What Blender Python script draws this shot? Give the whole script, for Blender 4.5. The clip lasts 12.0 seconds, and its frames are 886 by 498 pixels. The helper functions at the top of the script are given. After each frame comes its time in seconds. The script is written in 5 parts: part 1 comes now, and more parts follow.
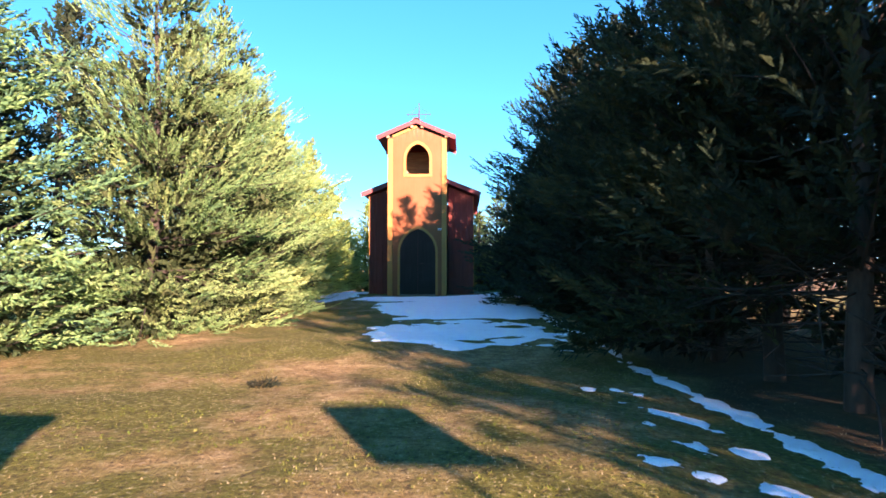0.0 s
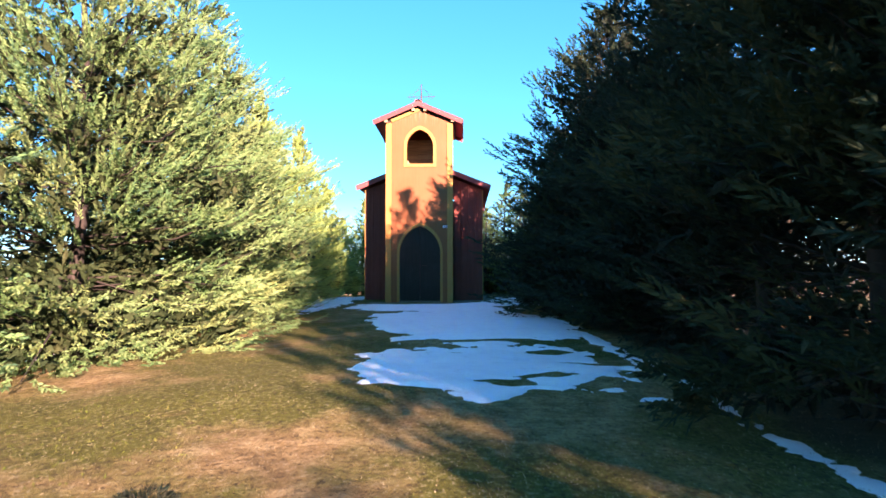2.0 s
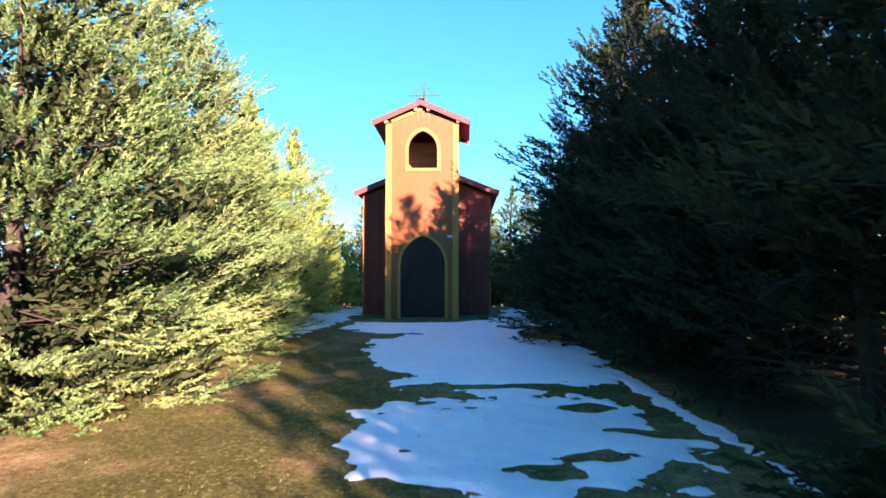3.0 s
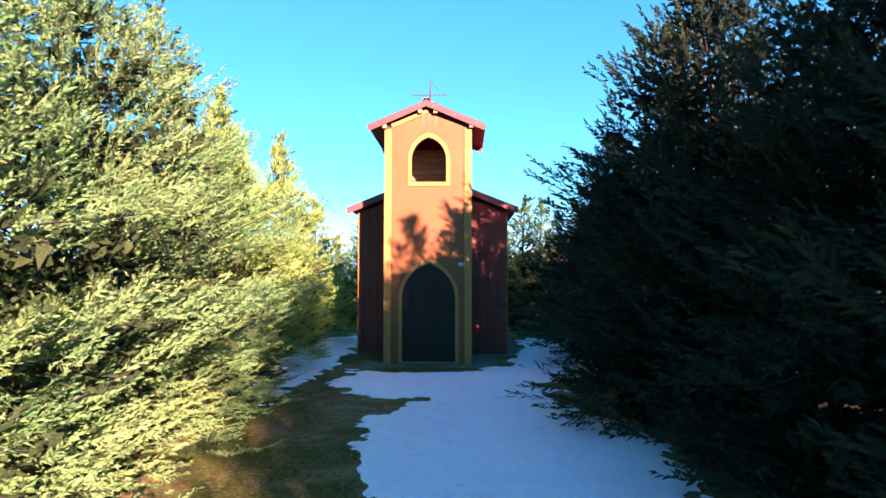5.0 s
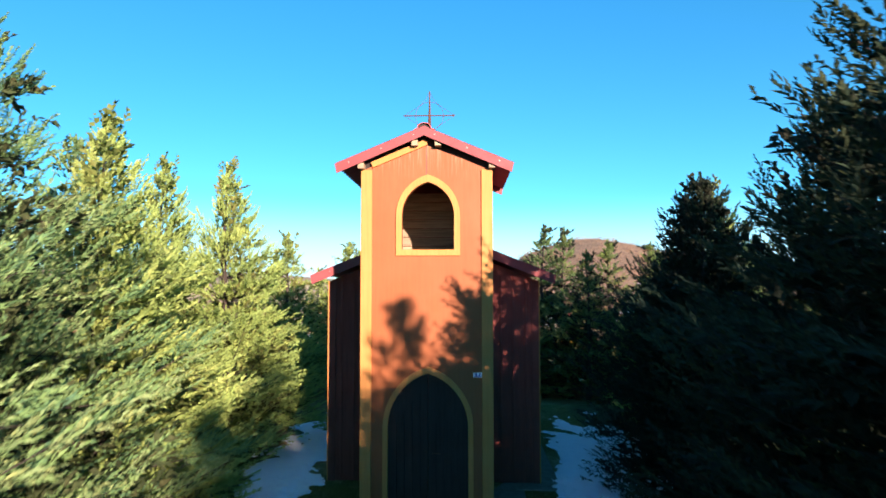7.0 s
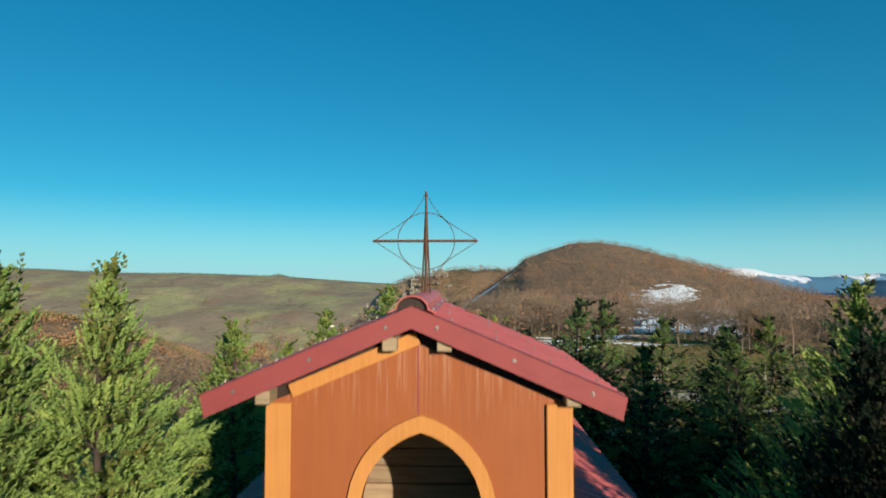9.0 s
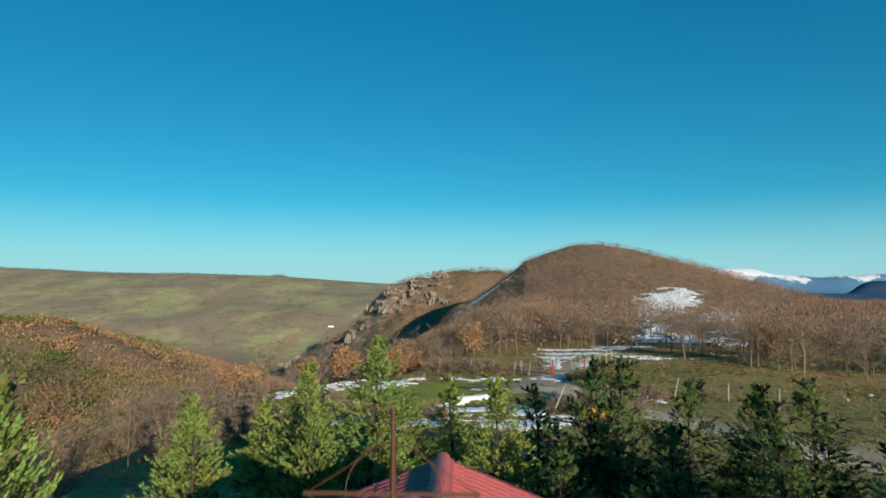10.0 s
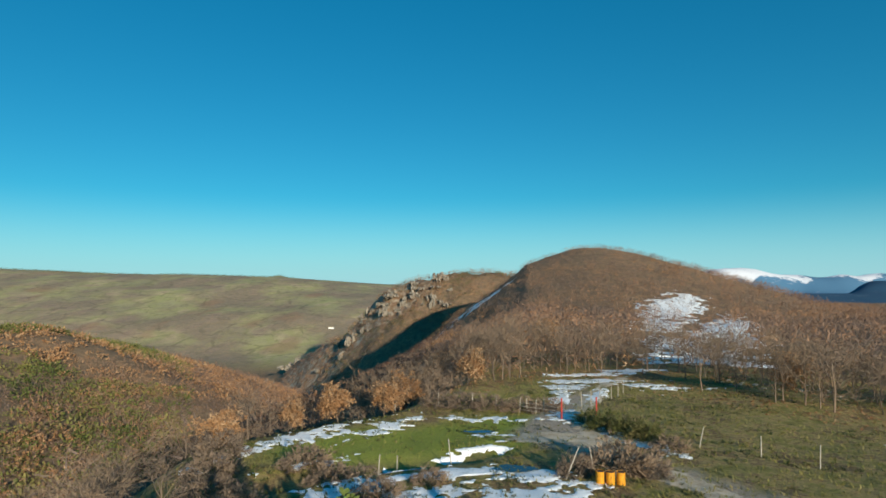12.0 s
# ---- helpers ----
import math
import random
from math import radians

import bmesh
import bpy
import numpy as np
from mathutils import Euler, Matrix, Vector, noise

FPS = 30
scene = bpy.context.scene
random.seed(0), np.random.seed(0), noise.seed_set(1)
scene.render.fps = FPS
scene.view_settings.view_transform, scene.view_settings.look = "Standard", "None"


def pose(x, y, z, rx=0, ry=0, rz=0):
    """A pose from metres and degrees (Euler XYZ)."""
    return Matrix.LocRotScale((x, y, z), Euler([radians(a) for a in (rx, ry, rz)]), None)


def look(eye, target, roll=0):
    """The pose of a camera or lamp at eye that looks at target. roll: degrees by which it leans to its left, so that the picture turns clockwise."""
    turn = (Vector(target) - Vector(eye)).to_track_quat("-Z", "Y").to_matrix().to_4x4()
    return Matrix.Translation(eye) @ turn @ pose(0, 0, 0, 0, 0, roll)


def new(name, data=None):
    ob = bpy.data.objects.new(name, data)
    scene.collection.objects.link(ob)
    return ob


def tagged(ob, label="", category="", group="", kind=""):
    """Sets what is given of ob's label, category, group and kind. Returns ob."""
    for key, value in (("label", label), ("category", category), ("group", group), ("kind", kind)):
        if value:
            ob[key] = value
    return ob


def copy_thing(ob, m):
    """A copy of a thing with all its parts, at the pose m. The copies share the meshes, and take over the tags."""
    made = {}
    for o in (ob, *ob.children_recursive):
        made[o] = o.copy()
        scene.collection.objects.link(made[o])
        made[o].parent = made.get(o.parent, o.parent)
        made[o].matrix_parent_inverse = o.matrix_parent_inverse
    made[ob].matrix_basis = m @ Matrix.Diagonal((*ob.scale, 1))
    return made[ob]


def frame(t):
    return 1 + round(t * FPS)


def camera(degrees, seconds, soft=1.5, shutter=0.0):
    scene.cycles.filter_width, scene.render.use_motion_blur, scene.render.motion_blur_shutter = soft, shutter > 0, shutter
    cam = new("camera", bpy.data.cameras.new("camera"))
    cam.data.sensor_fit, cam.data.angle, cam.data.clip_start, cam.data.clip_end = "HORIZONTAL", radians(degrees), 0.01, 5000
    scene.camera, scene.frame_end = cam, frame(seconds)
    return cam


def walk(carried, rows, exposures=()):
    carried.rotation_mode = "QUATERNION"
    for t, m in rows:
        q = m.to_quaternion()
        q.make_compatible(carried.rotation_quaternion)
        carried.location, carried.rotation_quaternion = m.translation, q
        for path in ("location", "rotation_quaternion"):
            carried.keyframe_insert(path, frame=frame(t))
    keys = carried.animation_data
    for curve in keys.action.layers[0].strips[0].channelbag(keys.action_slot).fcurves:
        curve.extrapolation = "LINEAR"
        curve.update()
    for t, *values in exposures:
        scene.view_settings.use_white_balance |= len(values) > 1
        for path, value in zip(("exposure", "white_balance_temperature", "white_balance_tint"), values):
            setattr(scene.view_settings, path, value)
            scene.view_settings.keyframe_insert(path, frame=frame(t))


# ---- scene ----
# ---- camera ----
cam = camera(72.5, 12.0, soft=1.6, shutter=0.3)
walk(cam, [
    (0, pose(1.485, -19.086, 0.512, 92.84, 0.04, 1.99)),
    (0.5, pose(1.437, -18.498, 0.510, 92.89, 0.02, 1.98)),
    (1, pose(1.364, -17.878, 0.507, 92.92, 0.00, 1.94)),
    (1.5, pose(1.304, -17.291, 0.510, 92.92, -0.08, 1.97)),
    (2, pose(1.239, -16.734, 0.626, 92.86, 0.07, 1.98)),
    (2.5, pose(1.164, -16.117, 0.783, 92.86, 0.01, 2.03)),
    (3, pose(1.075, -15.376, 0.974, 92.96, 0.00, 2.00)),
    (5, pose(0.789, -12.848, 1.748, 92.96, -0.06, 2.07)),
    (5.5, pose(0.739, -12.187, 1.754, 92.95, -0.01, 2.06)),
    (6, pose(0.593, -11.298, 2.261, 92.82, 0.22, 1.82)),
    (6.5, pose(0.585, -9.980, 2.863, 92.87, 0.03, 1.97)),
    (8.3, pose(0.330, -5.205, 4.904, 92.88, 0.11, 1.98)),
    (8.5, pose(0.325, -4.754, 5.131, 92.90, 0.04, 1.98)),
    (9, pose(0.281, -3.747, 5.750, 92.91, 0.02, 1.96)),
    (9.3, pose(0.284, -3.166, 6.124, 92.88, -0.03, 1.98)),
    (9.5, pose(0.287, -2.769, 6.391, 92.91, -0.02, 1.95)),
    (9.8, pose(0.300, -2.226, 6.793, 92.90, -0.01, 1.95)),
    (10, pose(0.318, -1.864, 7.054, 92.90, -0.02, 1.97)),
    (10.5, pose(0.338, -0.883, 7.703, 92.91, 0.00, 1.98)),
    (11, pose(0.318, 0.175, 8.332, 92.91, -0.01, 1.99)),
    (11.5, pose(0.330, 1.300, 8.961, 92.89, 0.01, 2.00)),
    (12, pose(0.334, 2.485, 9.572, 92.88, 0.05, 2.03)),
], exposures=[(0.0, 2.38, 7600, 46), (3.0, 2.35, 7600, 46), (5.5, 2.22, 7500, 44), (6.5, 2.1, 7350, 40), (7.5, 1.0, 6900, 20), (8.3, 0.52, 6850, 8), (9.2, 0.38, 6850, 6), (12.0, 0.36, 6800, 6)])

# ---- world and sun ----
SUN_DIR = Vector((0.456, -1.0, 0.262)).normalized()  # towards the sun
world = bpy.data.worlds.new("sky")
scene.world = world
world.use_nodes = True
wn = world.node_tree
sky = wn.nodes.new("ShaderNodeTexSky")
sky.sky_type = "NISHITA"
sky.sun_disc = False
sky.sun_elevation = math.asin(SUN_DIR.z)
sky.sun_rotation = math.atan2(SUN_DIR.x, SUN_DIR.y)
sky.altitude = 600
sky.air_density, sky.dust_density, sky.ozone_density = 0.8, 0.0, 3.0
wn.nodes["Background"].inputs[1].default_value = 0.1380
hue = wn.nodes.new("ShaderNodeHueSaturation")  # the clear, deep winter blue
hue.inputs["Saturation"].default_value = 1.3
soft_sky = wn.nodes.new("ShaderNodeGamma")  # an even fall-off from the horizon up
soft_sky.inputs[1].default_value = 0.7
cool = wn.nodes.new("ShaderNodeMix")
cool.data_type, cool.blend_type = "RGBA", "MULTIPLY"
cool.inputs[0].default_value = 1.0
cool.inputs[7].default_value = (0.262, 0.985, 1.03, 1)
wn.links.new(sky.outputs[0], hue.inputs["Color"])
wn.links.new(hue.outputs[0], soft_sky.inputs[0])
wn.links.new(soft_sky.outputs[0], cool.inputs[6])
haze = wn.nodes.new("ShaderNodeMix")  # pale air all round above the horizon
haze.data_type = "RGBA"
haze.inputs[7].default_value = (2.2, 3.65, 4.5, 1)
rise = wn.nodes.new("ShaderNodeSeparateXYZ")
wn.links.new(wn.nodes.new("ShaderNodeTexCoord").outputs["Generated"], rise.inputs[0])
thin = wn.nodes.new("ShaderNodeMapRange")
thin.interpolation_type = "SMOOTHSTEP"
for i, v in enumerate((-0.02, 0.14, 0.80, 0.0)):
    thin.inputs[i + 1].default_value = v
wn.links.new(rise.outputs[2], thin.inputs[0])
wn.links.new(thin.outputs[0], haze.inputs[0])
wn.links.new(cool.outputs[2], haze.inputs[6])
wn.links.new(haze.outputs[2], wn.nodes["Background"].inputs[0])

sun_data = bpy.data.lights.new("sun", "SUN")
sun_data.energy, sun_data.angle, sun_data.color = 5.0, radians(0.6), (1.0, 0.90, 0.76)
sun = new("sun", sun_data)
sun.matrix_world = look(SUN_DIR * 60, (0, 0, 0))

# ---- materials ----


def mat(name, rough=0.8, metal=0.0):
    m = bpy.data.materials.new(name)
    m.use_nodes = True
    b = m.node_tree.nodes["Principled BSDF"]
    b.inputs["Roughness"].default_value = rough
    b.inputs["Metallic"].default_value = metal
    return m, m.node_tree, b


def noise_node(nt, scale, detail=5.0, rough=0.6, stretch=None, coord="Object"):
    tc = nt.nodes.new("ShaderNodeTexCoord")
    out = tc.outputs[coord]
    if stretch:
        mp = nt.nodes.new("ShaderNodeMapping")
        mp.inputs["Scale"].default_value = stretch
        nt.links.new(out, mp.inputs[0])
        out = mp.outputs[0]
    n = nt.nodes.new("ShaderNodeTexNoise")
    n.inputs["Scale"].default_value, n.inputs["Detail"].default_value = scale, detail
    n.inputs["Roughness"].default_value = rough
    nt.links.new(out, n.inputs["Vector"])
    return n.outputs[0]


def ramp(nt, src, stops):
    r = nt.nodes.new("ShaderNodeValToRGB")
    el = r.color_ramp.elements
    while len(el) < len(stops):
        el.new(0.5)
    for e, (p, c) in zip(el, stops):
        e.position, e.color = p, (*c, 1) if len(c) == 3 else c
    nt.links.new(src, r.inputs[0])
    return r.outputs[0]


def grey(nt, src, lo, hi, a=0.0, b=1.0):
    mr = nt.nodes.new("ShaderNodeMapRange")
    for i, v in enumerate((lo, hi, a, b)):
        mr.inputs[i + 1].default_value = v
    nt.links.new(src, mr.inputs[0])
    return mr.outputs[0]


def mixc(nt, fac, a, b, mode="MIX"):
    m = nt.nodes.new("ShaderNodeMix")
    m.data_type, m.blend_type = "RGBA", mode
    for sock, v in ((m.inputs[0], fac), (m.inputs[6], a), (m.inputs[7], b)):
        if isinstance(v, (int, float)):
            sock.default_value = v
        elif isinstance(v, tuple):
            sock.default_value = (*v, 1)
        else:
            nt.links.new(v, sock)
    return m.outputs[2]


def bump(nt, bsdf, src, strength=0.4, dist=0.02):
    b = nt.nodes.new("ShaderNodeBump")
    b.inputs["Strength"].default_value, b.inputs["Distance"].default_value = strength, dist
    nt.links.new(src, b.inputs["Height"])
    nt.links.new(b.outputs[0], bsdf.inputs["Normal"])


def attr(nt, name):
    a = nt.nodes.new("ShaderNodeAttribute")
    a.attribute_name = name
    return a.outputs["Fac"]


def painted(name, base, dark, rough=0.55, streak=(9, 9, 0.7), worn=0.5, metal=0.0, bumpy=0.15, coat=0.0):
    """Paint on boards or sheet: streaks down the face, blotches and fine grain."""
    m, nt, b = mat(name, rough, metal)
    s = noise_node(nt, 2.2, 6, 0.65, streak)
    g = noise_node(nt, 60, 4, 0.7)
    blot = noise_node(nt, 1.3, 4, 0.6)
    c = mixc(nt, grey(nt, s, 0.42, 0.75, 0, worn), base, dark)
    c = mixc(nt, grey(nt, blot, 0.45, 0.75, 0, 0.35), c, tuple(min(1, v * 1.25 + 0.02) for v in base))
    c = mixc(nt, grey(nt, g, 0.55, 0.8, 0, 0.35), c, dark)
    nt.links.new(c, b.inputs["Base Color"])
    nt.links.new(grey(nt, s, 0.3, 0.8, rough - 0.1, rough + 0.2), b.inputs["Roughness"])
    b.inputs["Coat Weight"].default_value = coat
    b.inputs["Specular IOR Level"].default_value = 0.22
    bump(nt, b, g, bumpy, 0.004)
    return m


def wooden(name, base, dark, grain=(30, 30, 1.5), rough=0.7):
    m, nt, b = mat(name, rough)
    g = noise_node(nt, 1.6, 6, 0.65, grain)
    big = noise_node(nt, 1.7, 3, 0.5)
    oi = nt.nodes.new("ShaderNodeObjectInfo")
    c = ramp(nt, g, [(0.3, dark), (0.55, base), (0.8, tuple(v * 1.2 for v in base))])
    c = mixc(nt, grey(nt, big, 0.4, 0.7, 0, 0.4), c, dark)
    hsv = nt.nodes.new("ShaderNodeHueSaturation")
    nt.links.new(grey(nt, oi.outputs["Random"], 0, 1, 0.82, 1.12), hsv.inputs["Value"])
    nt.links.new(c, hsv.inputs["Color"])
    nt.links.new(hsv.outputs[0], b.inputs["Base Color"])
    bump(nt, b, g, 0.35, 0.004)
    return m


M_PANEL = painted("rust_red_panel", (0.280, 0.080, 0.026), (0.195, 0.052, 0.020), 0.5, (7, 7, 0.5), 0.4)
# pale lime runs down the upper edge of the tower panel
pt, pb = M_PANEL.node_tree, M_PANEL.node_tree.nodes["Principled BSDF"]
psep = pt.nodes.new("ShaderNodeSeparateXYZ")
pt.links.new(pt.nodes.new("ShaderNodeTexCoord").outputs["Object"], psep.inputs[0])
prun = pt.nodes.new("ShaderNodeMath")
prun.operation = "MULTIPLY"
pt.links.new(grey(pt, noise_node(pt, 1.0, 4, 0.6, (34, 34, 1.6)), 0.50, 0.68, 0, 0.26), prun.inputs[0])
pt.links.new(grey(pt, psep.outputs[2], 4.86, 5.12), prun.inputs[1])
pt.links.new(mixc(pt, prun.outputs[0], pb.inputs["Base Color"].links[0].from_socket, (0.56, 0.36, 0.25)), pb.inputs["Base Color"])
M_POST = painted("ochre_board", (0.48, 0.200, 0.054), (0.33, 0.125, 0.038), 0.6, (14, 14, 0.6), 0.5)
M_NAVE = painted("dark_red_board", (0.25, 0.050, 0.036), (0.13, 0.028, 0.022), 0.6, (8, 8, 0.5), 0.6)
M_ROOF = painted("red_roof_sheet", (0.50, 0.115, 0.105), (0.33, 0.07, 0.075), 0.48, (3, 3, 3), 0.35, 0.0, 0.05, 0.05)
M_FASCIA = painted("dark_red_flashing", (0.245, 0.050, 0.050), (0.15, 0.034, 0.036), 0.5, (3, 3, 3), 0.4, 0.0, 0.05)
M_DOOR = painted("dark_brown_door", (0.030, 0.018, 0.014), (0.014, 0.009, 0.008), 0.6, (12, 12, 0.5), 0.6)
M_TIMBER = wooden("raw_timber", (0.34, 0.25, 0.15), (0.17, 0.12, 0.07), (2, 30, 30))
M_PLANK = wooden("old_plank", (0.36, 0.25, 0.145), (0.16, 0.10, 0.06), (1.5, 26, 26))
M_GREYWOOD = wooden("weathered_post", (0.42, 0.38, 0.32), (0.2, 0.17, 0.14), (26, 26, 1.5))
M_BARK = wooden("conifer_bark", (0.055, 0.038, 0.028), (0.024, 0.017, 0.014), (14, 14, 3), 0.95)
M_IRON = painted("rusty_iron", (0.12, 0.06, 0.04), (0.06, 0.035, 0.026), 0.65, (20, 20, 20), 0.6, 0.5)
M_SCREW = mat("zinc_screw", 0.45, 0.7)[0]
M_SCREW.node_tree.nodes["Principled BSDF"].inputs["Base Color"].default_value = (0.26, 0.22, 0.20, 1)
M_CONCRETE = painted("mossy_concrete", (0.17, 0.165, 0.13), (0.07, 0.085, 0.04), 0.9, (4, 4, 4), 0.8, 0.0, 0.5)
M_STONE = painted("pale_rock", (0.42, 0.39, 0.33), (0.20, 0.18, 0.15), 0.9, (2, 2, 2), 0.8, 0.0, 0.6)
M_CRAG = painted("grey_crag", (0.30, 0.265, 0.215), (0.10, 0.082, 0.062), 0.95, (0.35, 0.35, 0.35), 0.9, 0.0, 0.8)
M_WHITE = painted("white_paint", (0.78, 0.78, 0.76), (0.6, 0.6, 0.58), 0.5)
M_BLUE = painted("blue_paint", (0.05, 0.12, 0.35), (0.03, 0.08, 0.25), 0.4)
M_REDPOST = painted("red_gate_paint", (0.35, 0.04, 0.03), (0.2, 0.03, 0.02), 0.5)
M_ORANGE = painted("orange_yellow_paint", (0.66, 0.30, 0.02), (0.16, 0.06, 0.02), 0.6, (7, 7, 1.2), 0.95)


def snow_mat():
    m, nt, b = mat("old_snow", 0.6)
    n = noise_node(nt, 5, 8, 0.7)
    f = noise_node(nt, 70, 3, 0.6)
    c = ramp(nt, n, [(0.3, (0.82, 0.86, 0.90)), (0.5, (0.90, 0.93, 0.95)), (0.8, (0.95, 0.96, 0.97))])
    dirt = noise_node(nt, 3.1, 8, 0.8)
    c = mixc(nt, grey(nt, dirt, 0.59, 0.75, 0, 0.6), c, (0.34, 0.30, 0.24))
    nt.links.new(c, b.inputs["Base Color"])
    b.inputs["Subsurface Weight"].default_value = 0.0
    mx = nt.nodes.new("ShaderNodeMath")
    mx.operation = "ADD"
    nt.links.new(n, mx.inputs[0])
    nt.links.new(grey(nt, f, 0, 1, 0, 0.25), mx.inputs[1])
    bump(nt, b, mx.outputs[0], 0.6, 0.05)
    return m


M_SNOW = snow_mat()


def foliage_mat(name, tones, sheer=0.3, clump=0.9, speckle=0.10, fine=0.0):
    m, nt, b = mat(name, 0.6)
    b.inputs["Specular IOR Level"].default_value = 0.14
    big = noise_node(nt, clump, 4, 0.6, coord="Object")
    geo = nt.nodes.new("ShaderNodeNewGeometry")
    oi = nt.nodes.new("ShaderNodeObjectInfo")
    ad = nt.nodes.new("ShaderNodeMath")
    ad.operation = "ADD"
    nt.links.new(big, ad.inputs[0])
    nt.links.new(grey(nt, oi.outputs["Random"], 0, 1, -0.09, 0.09), ad.inputs[1])
    ad2 = nt.nodes.new("ShaderNodeMath")
    ad2.operation = "ADD"
    nt.links.new(ad.outputs[0], ad2.inputs[0])
    nt.links.new(grey(nt, geo.outputs["Random Per Island"], 0, 1, -speckle, speckle), ad2.inputs[1])
    tone = ad2.outputs[0]
    if fine:  # needle-fine grain
        fn = noise_node(nt, 42, 3, 0.7)
        ad3 = nt.nodes.new("ShaderNodeMath")
        ad3.operation = "ADD"
        nt.links.new(tone, ad3.inputs[0])
        nt.links.new(grey(nt, fn, 0.25, 0.75, -fine, fine), ad3.inputs[1])
        tone = ad3.outputs[0]
        bump(nt, b, fn, 1.0, 0.03)
    k = len(tones)
    c = ramp(nt, tone, [(0.30 + 0.4 * i / (k - 1), t) for i, t in enumerate(tones)])
    nt.links.new(c, b.inputs["Base Color"])
    tr = nt.nodes.new("ShaderNodeBsdfTranslucent")
    nt.links.new(c, tr.inputs[0])
    ms = nt.nodes.new("ShaderNodeMixShader")
    ms.inputs[0].default_value = sheer
    nt.links.new(b.outputs[0], ms.inputs[1])
    nt.links.new(tr.outputs[0], ms.inputs[2])
    nt.links.new(ms.outputs[0], nt.nodes["Material Output"].inputs[0])
    return m


M_NEEDLE = foliage_mat("cypress_foliage", [(0.09, 0.195, 0.105), (0.14, 0.275, 0.11), (0.205, 0.345, 0.11), (0.29, 0.41, 0.17), (0.345, 0.415, 0.145)], 0.24, 0.8, 0.10, 0.08)
M_GOLD = foliage_mat("golden_cypress_foliage", [(0.265, 0.39, 0.12), (0.38, 0.50, 0.135), (0.53, 0.58, 0.18)], 0.26, 1.0, 0.1, 0.08)
M_FIR = foliage_mat("fir_foliage", [(0.20, 0.32, 0.12), (0.28, 0.39, 0.10), (0.43, 0.46, 0.11)], 0.33, 0.9, 0.1, 0.08)
# the fir tones again, lowered for the shade over the right-hand group
M_FIR_SHADED = foliage_mat("shaded_fir_foliage", [(0.10, 0.18, 0.075), (0.15, 0.235, 0.075), (0.26, 0.31, 0.09)], 0.33, 0.9, 0.1, 0.08)
M_WOOD = foliage_mat("far_bare_wood", [(0.115, 0.085, 0.075), (0.20, 0.138, 0.105), (0.33, 0.165, 0.08), (0.24, 0.18, 0.145)], 0.05, 0.035, 0.14)
# cypress tones darkened to carry the shade on the right-hand and second rows
M_NEEDLE_SHADED = foliage_mat("shaded_cypress_foliage", [(0.016, 0.034, 0.024), (0.026, 0.047, 0.026), (0.060, 0.072, 0.028)], 0.22, 0.9, 0.1, 0.08)
M_TWIG = foliage_mat("bare_twigs", [(0.14, 0.108, 0.085), (0.20, 0.148, 0.108), (0.28, 0.195, 0.125)], 0.05)
M_RUST = foliage_mat("withered_oak_leaves", [(0.27, 0.135, 0.065), (0.38, 0.21, 0.10), (0.48, 0.33, 0.20)], 0.25)
M_MEADOW = foliage_mat("meadow_grass", [(0.15, 0.155, 0.035), (0.24, 0.215, 0.065), (0.35, 0.28, 0.12)], 0.3)
# golden foliage darkened so the gaps between boughs read as shade
M_INNER_GOLD_SHADED = foliage_mat("golden_shaded_inner_foliage", [(0.07, 0.10, 0.03), (0.11, 0.14, 0.035), (0.15, 0.15, 0.045)], 0.1)
M_SHRUB = foliage_mat("dark_shrub", [(0.06, 0.07, 0.025), (0.11, 0.12, 0.04), (0.18, 0.15, 0.06)], 0.2)
M_OLIVE = foliage_mat("olive_shrub", [(0.065, 0.09, 0.025), (0.12, 0.145, 0.04), (0.24, 0.21, 0.075)], 0.2, 0.05, 0.12)
M_GRASS = foliage_mat("grass_tufts", [(0.10, 0.14, 0.018), (0.19, 0.20, 0.034), (0.32, 0.27, 0.10)], 0.3)
# inner greens with the shade inside the crowns put into the colour
M_INNER_SHADED = foliage_mat("inner_foliage", [(0.025, 0.04, 0.016), (0.045, 0.065, 0.024), (0.07, 0.075, 0.03)], 0.05, 2.5, 0.1, 0.15)
M_INNER_DARK_SHADED = foliage_mat("dark_shaded_inner_foliage", [(0.010, 0.016, 0.010), (0.018, 0.026, 0.014), (0.035, 0.030, 0.018)], 0.0, 2.5, 0.1, 0.15)

# ---- shape helpers ----


def smooth(a, b, v):
    t = np.clip((v - a) / (b - a), 0, 1)
    return t * t * (3 - 2 * t)


def vnoise(x, y, seed=0):
    """Value noise on the plane, -1 to 1."""
    xi, yi = np.floor(x).astype(np.int64), np.floor(y).astype(np.int64)
    fx, fy = x - xi, y - yi
    fx, fy = fx * fx * (3 - 2 * fx), fy * fy * (3 - 2 * fy)

    def h(i, j):
        n = (i * 374761393 + j * 668265263 + seed * 1442695041) & 0x7FFFFFFF
        n = ((n ^ (n >> 13)) * 1274126177) & 0x7FFFFFFF
        return ((n ^ (n >> 16)) & 0xFFFF) / 32767.5 - 1

    return (h(xi, yi) * (1 - fx) + h(xi + 1, yi) * fx) * (1 - fy) + (h(xi, yi + 1) * (1 - fx) + h(xi + 1, yi + 1) * fx) * fy


def fbm(x, y, octaves=4, seed=0):
    v, amp = 0.0, 1.0
    for k in range(octaves):
        v = v + amp * vnoise(x * 2 ** k + 17.3 * k, y * 2 ** k - 9.1 * k, seed + k)
        amp *= 0.5
    return v


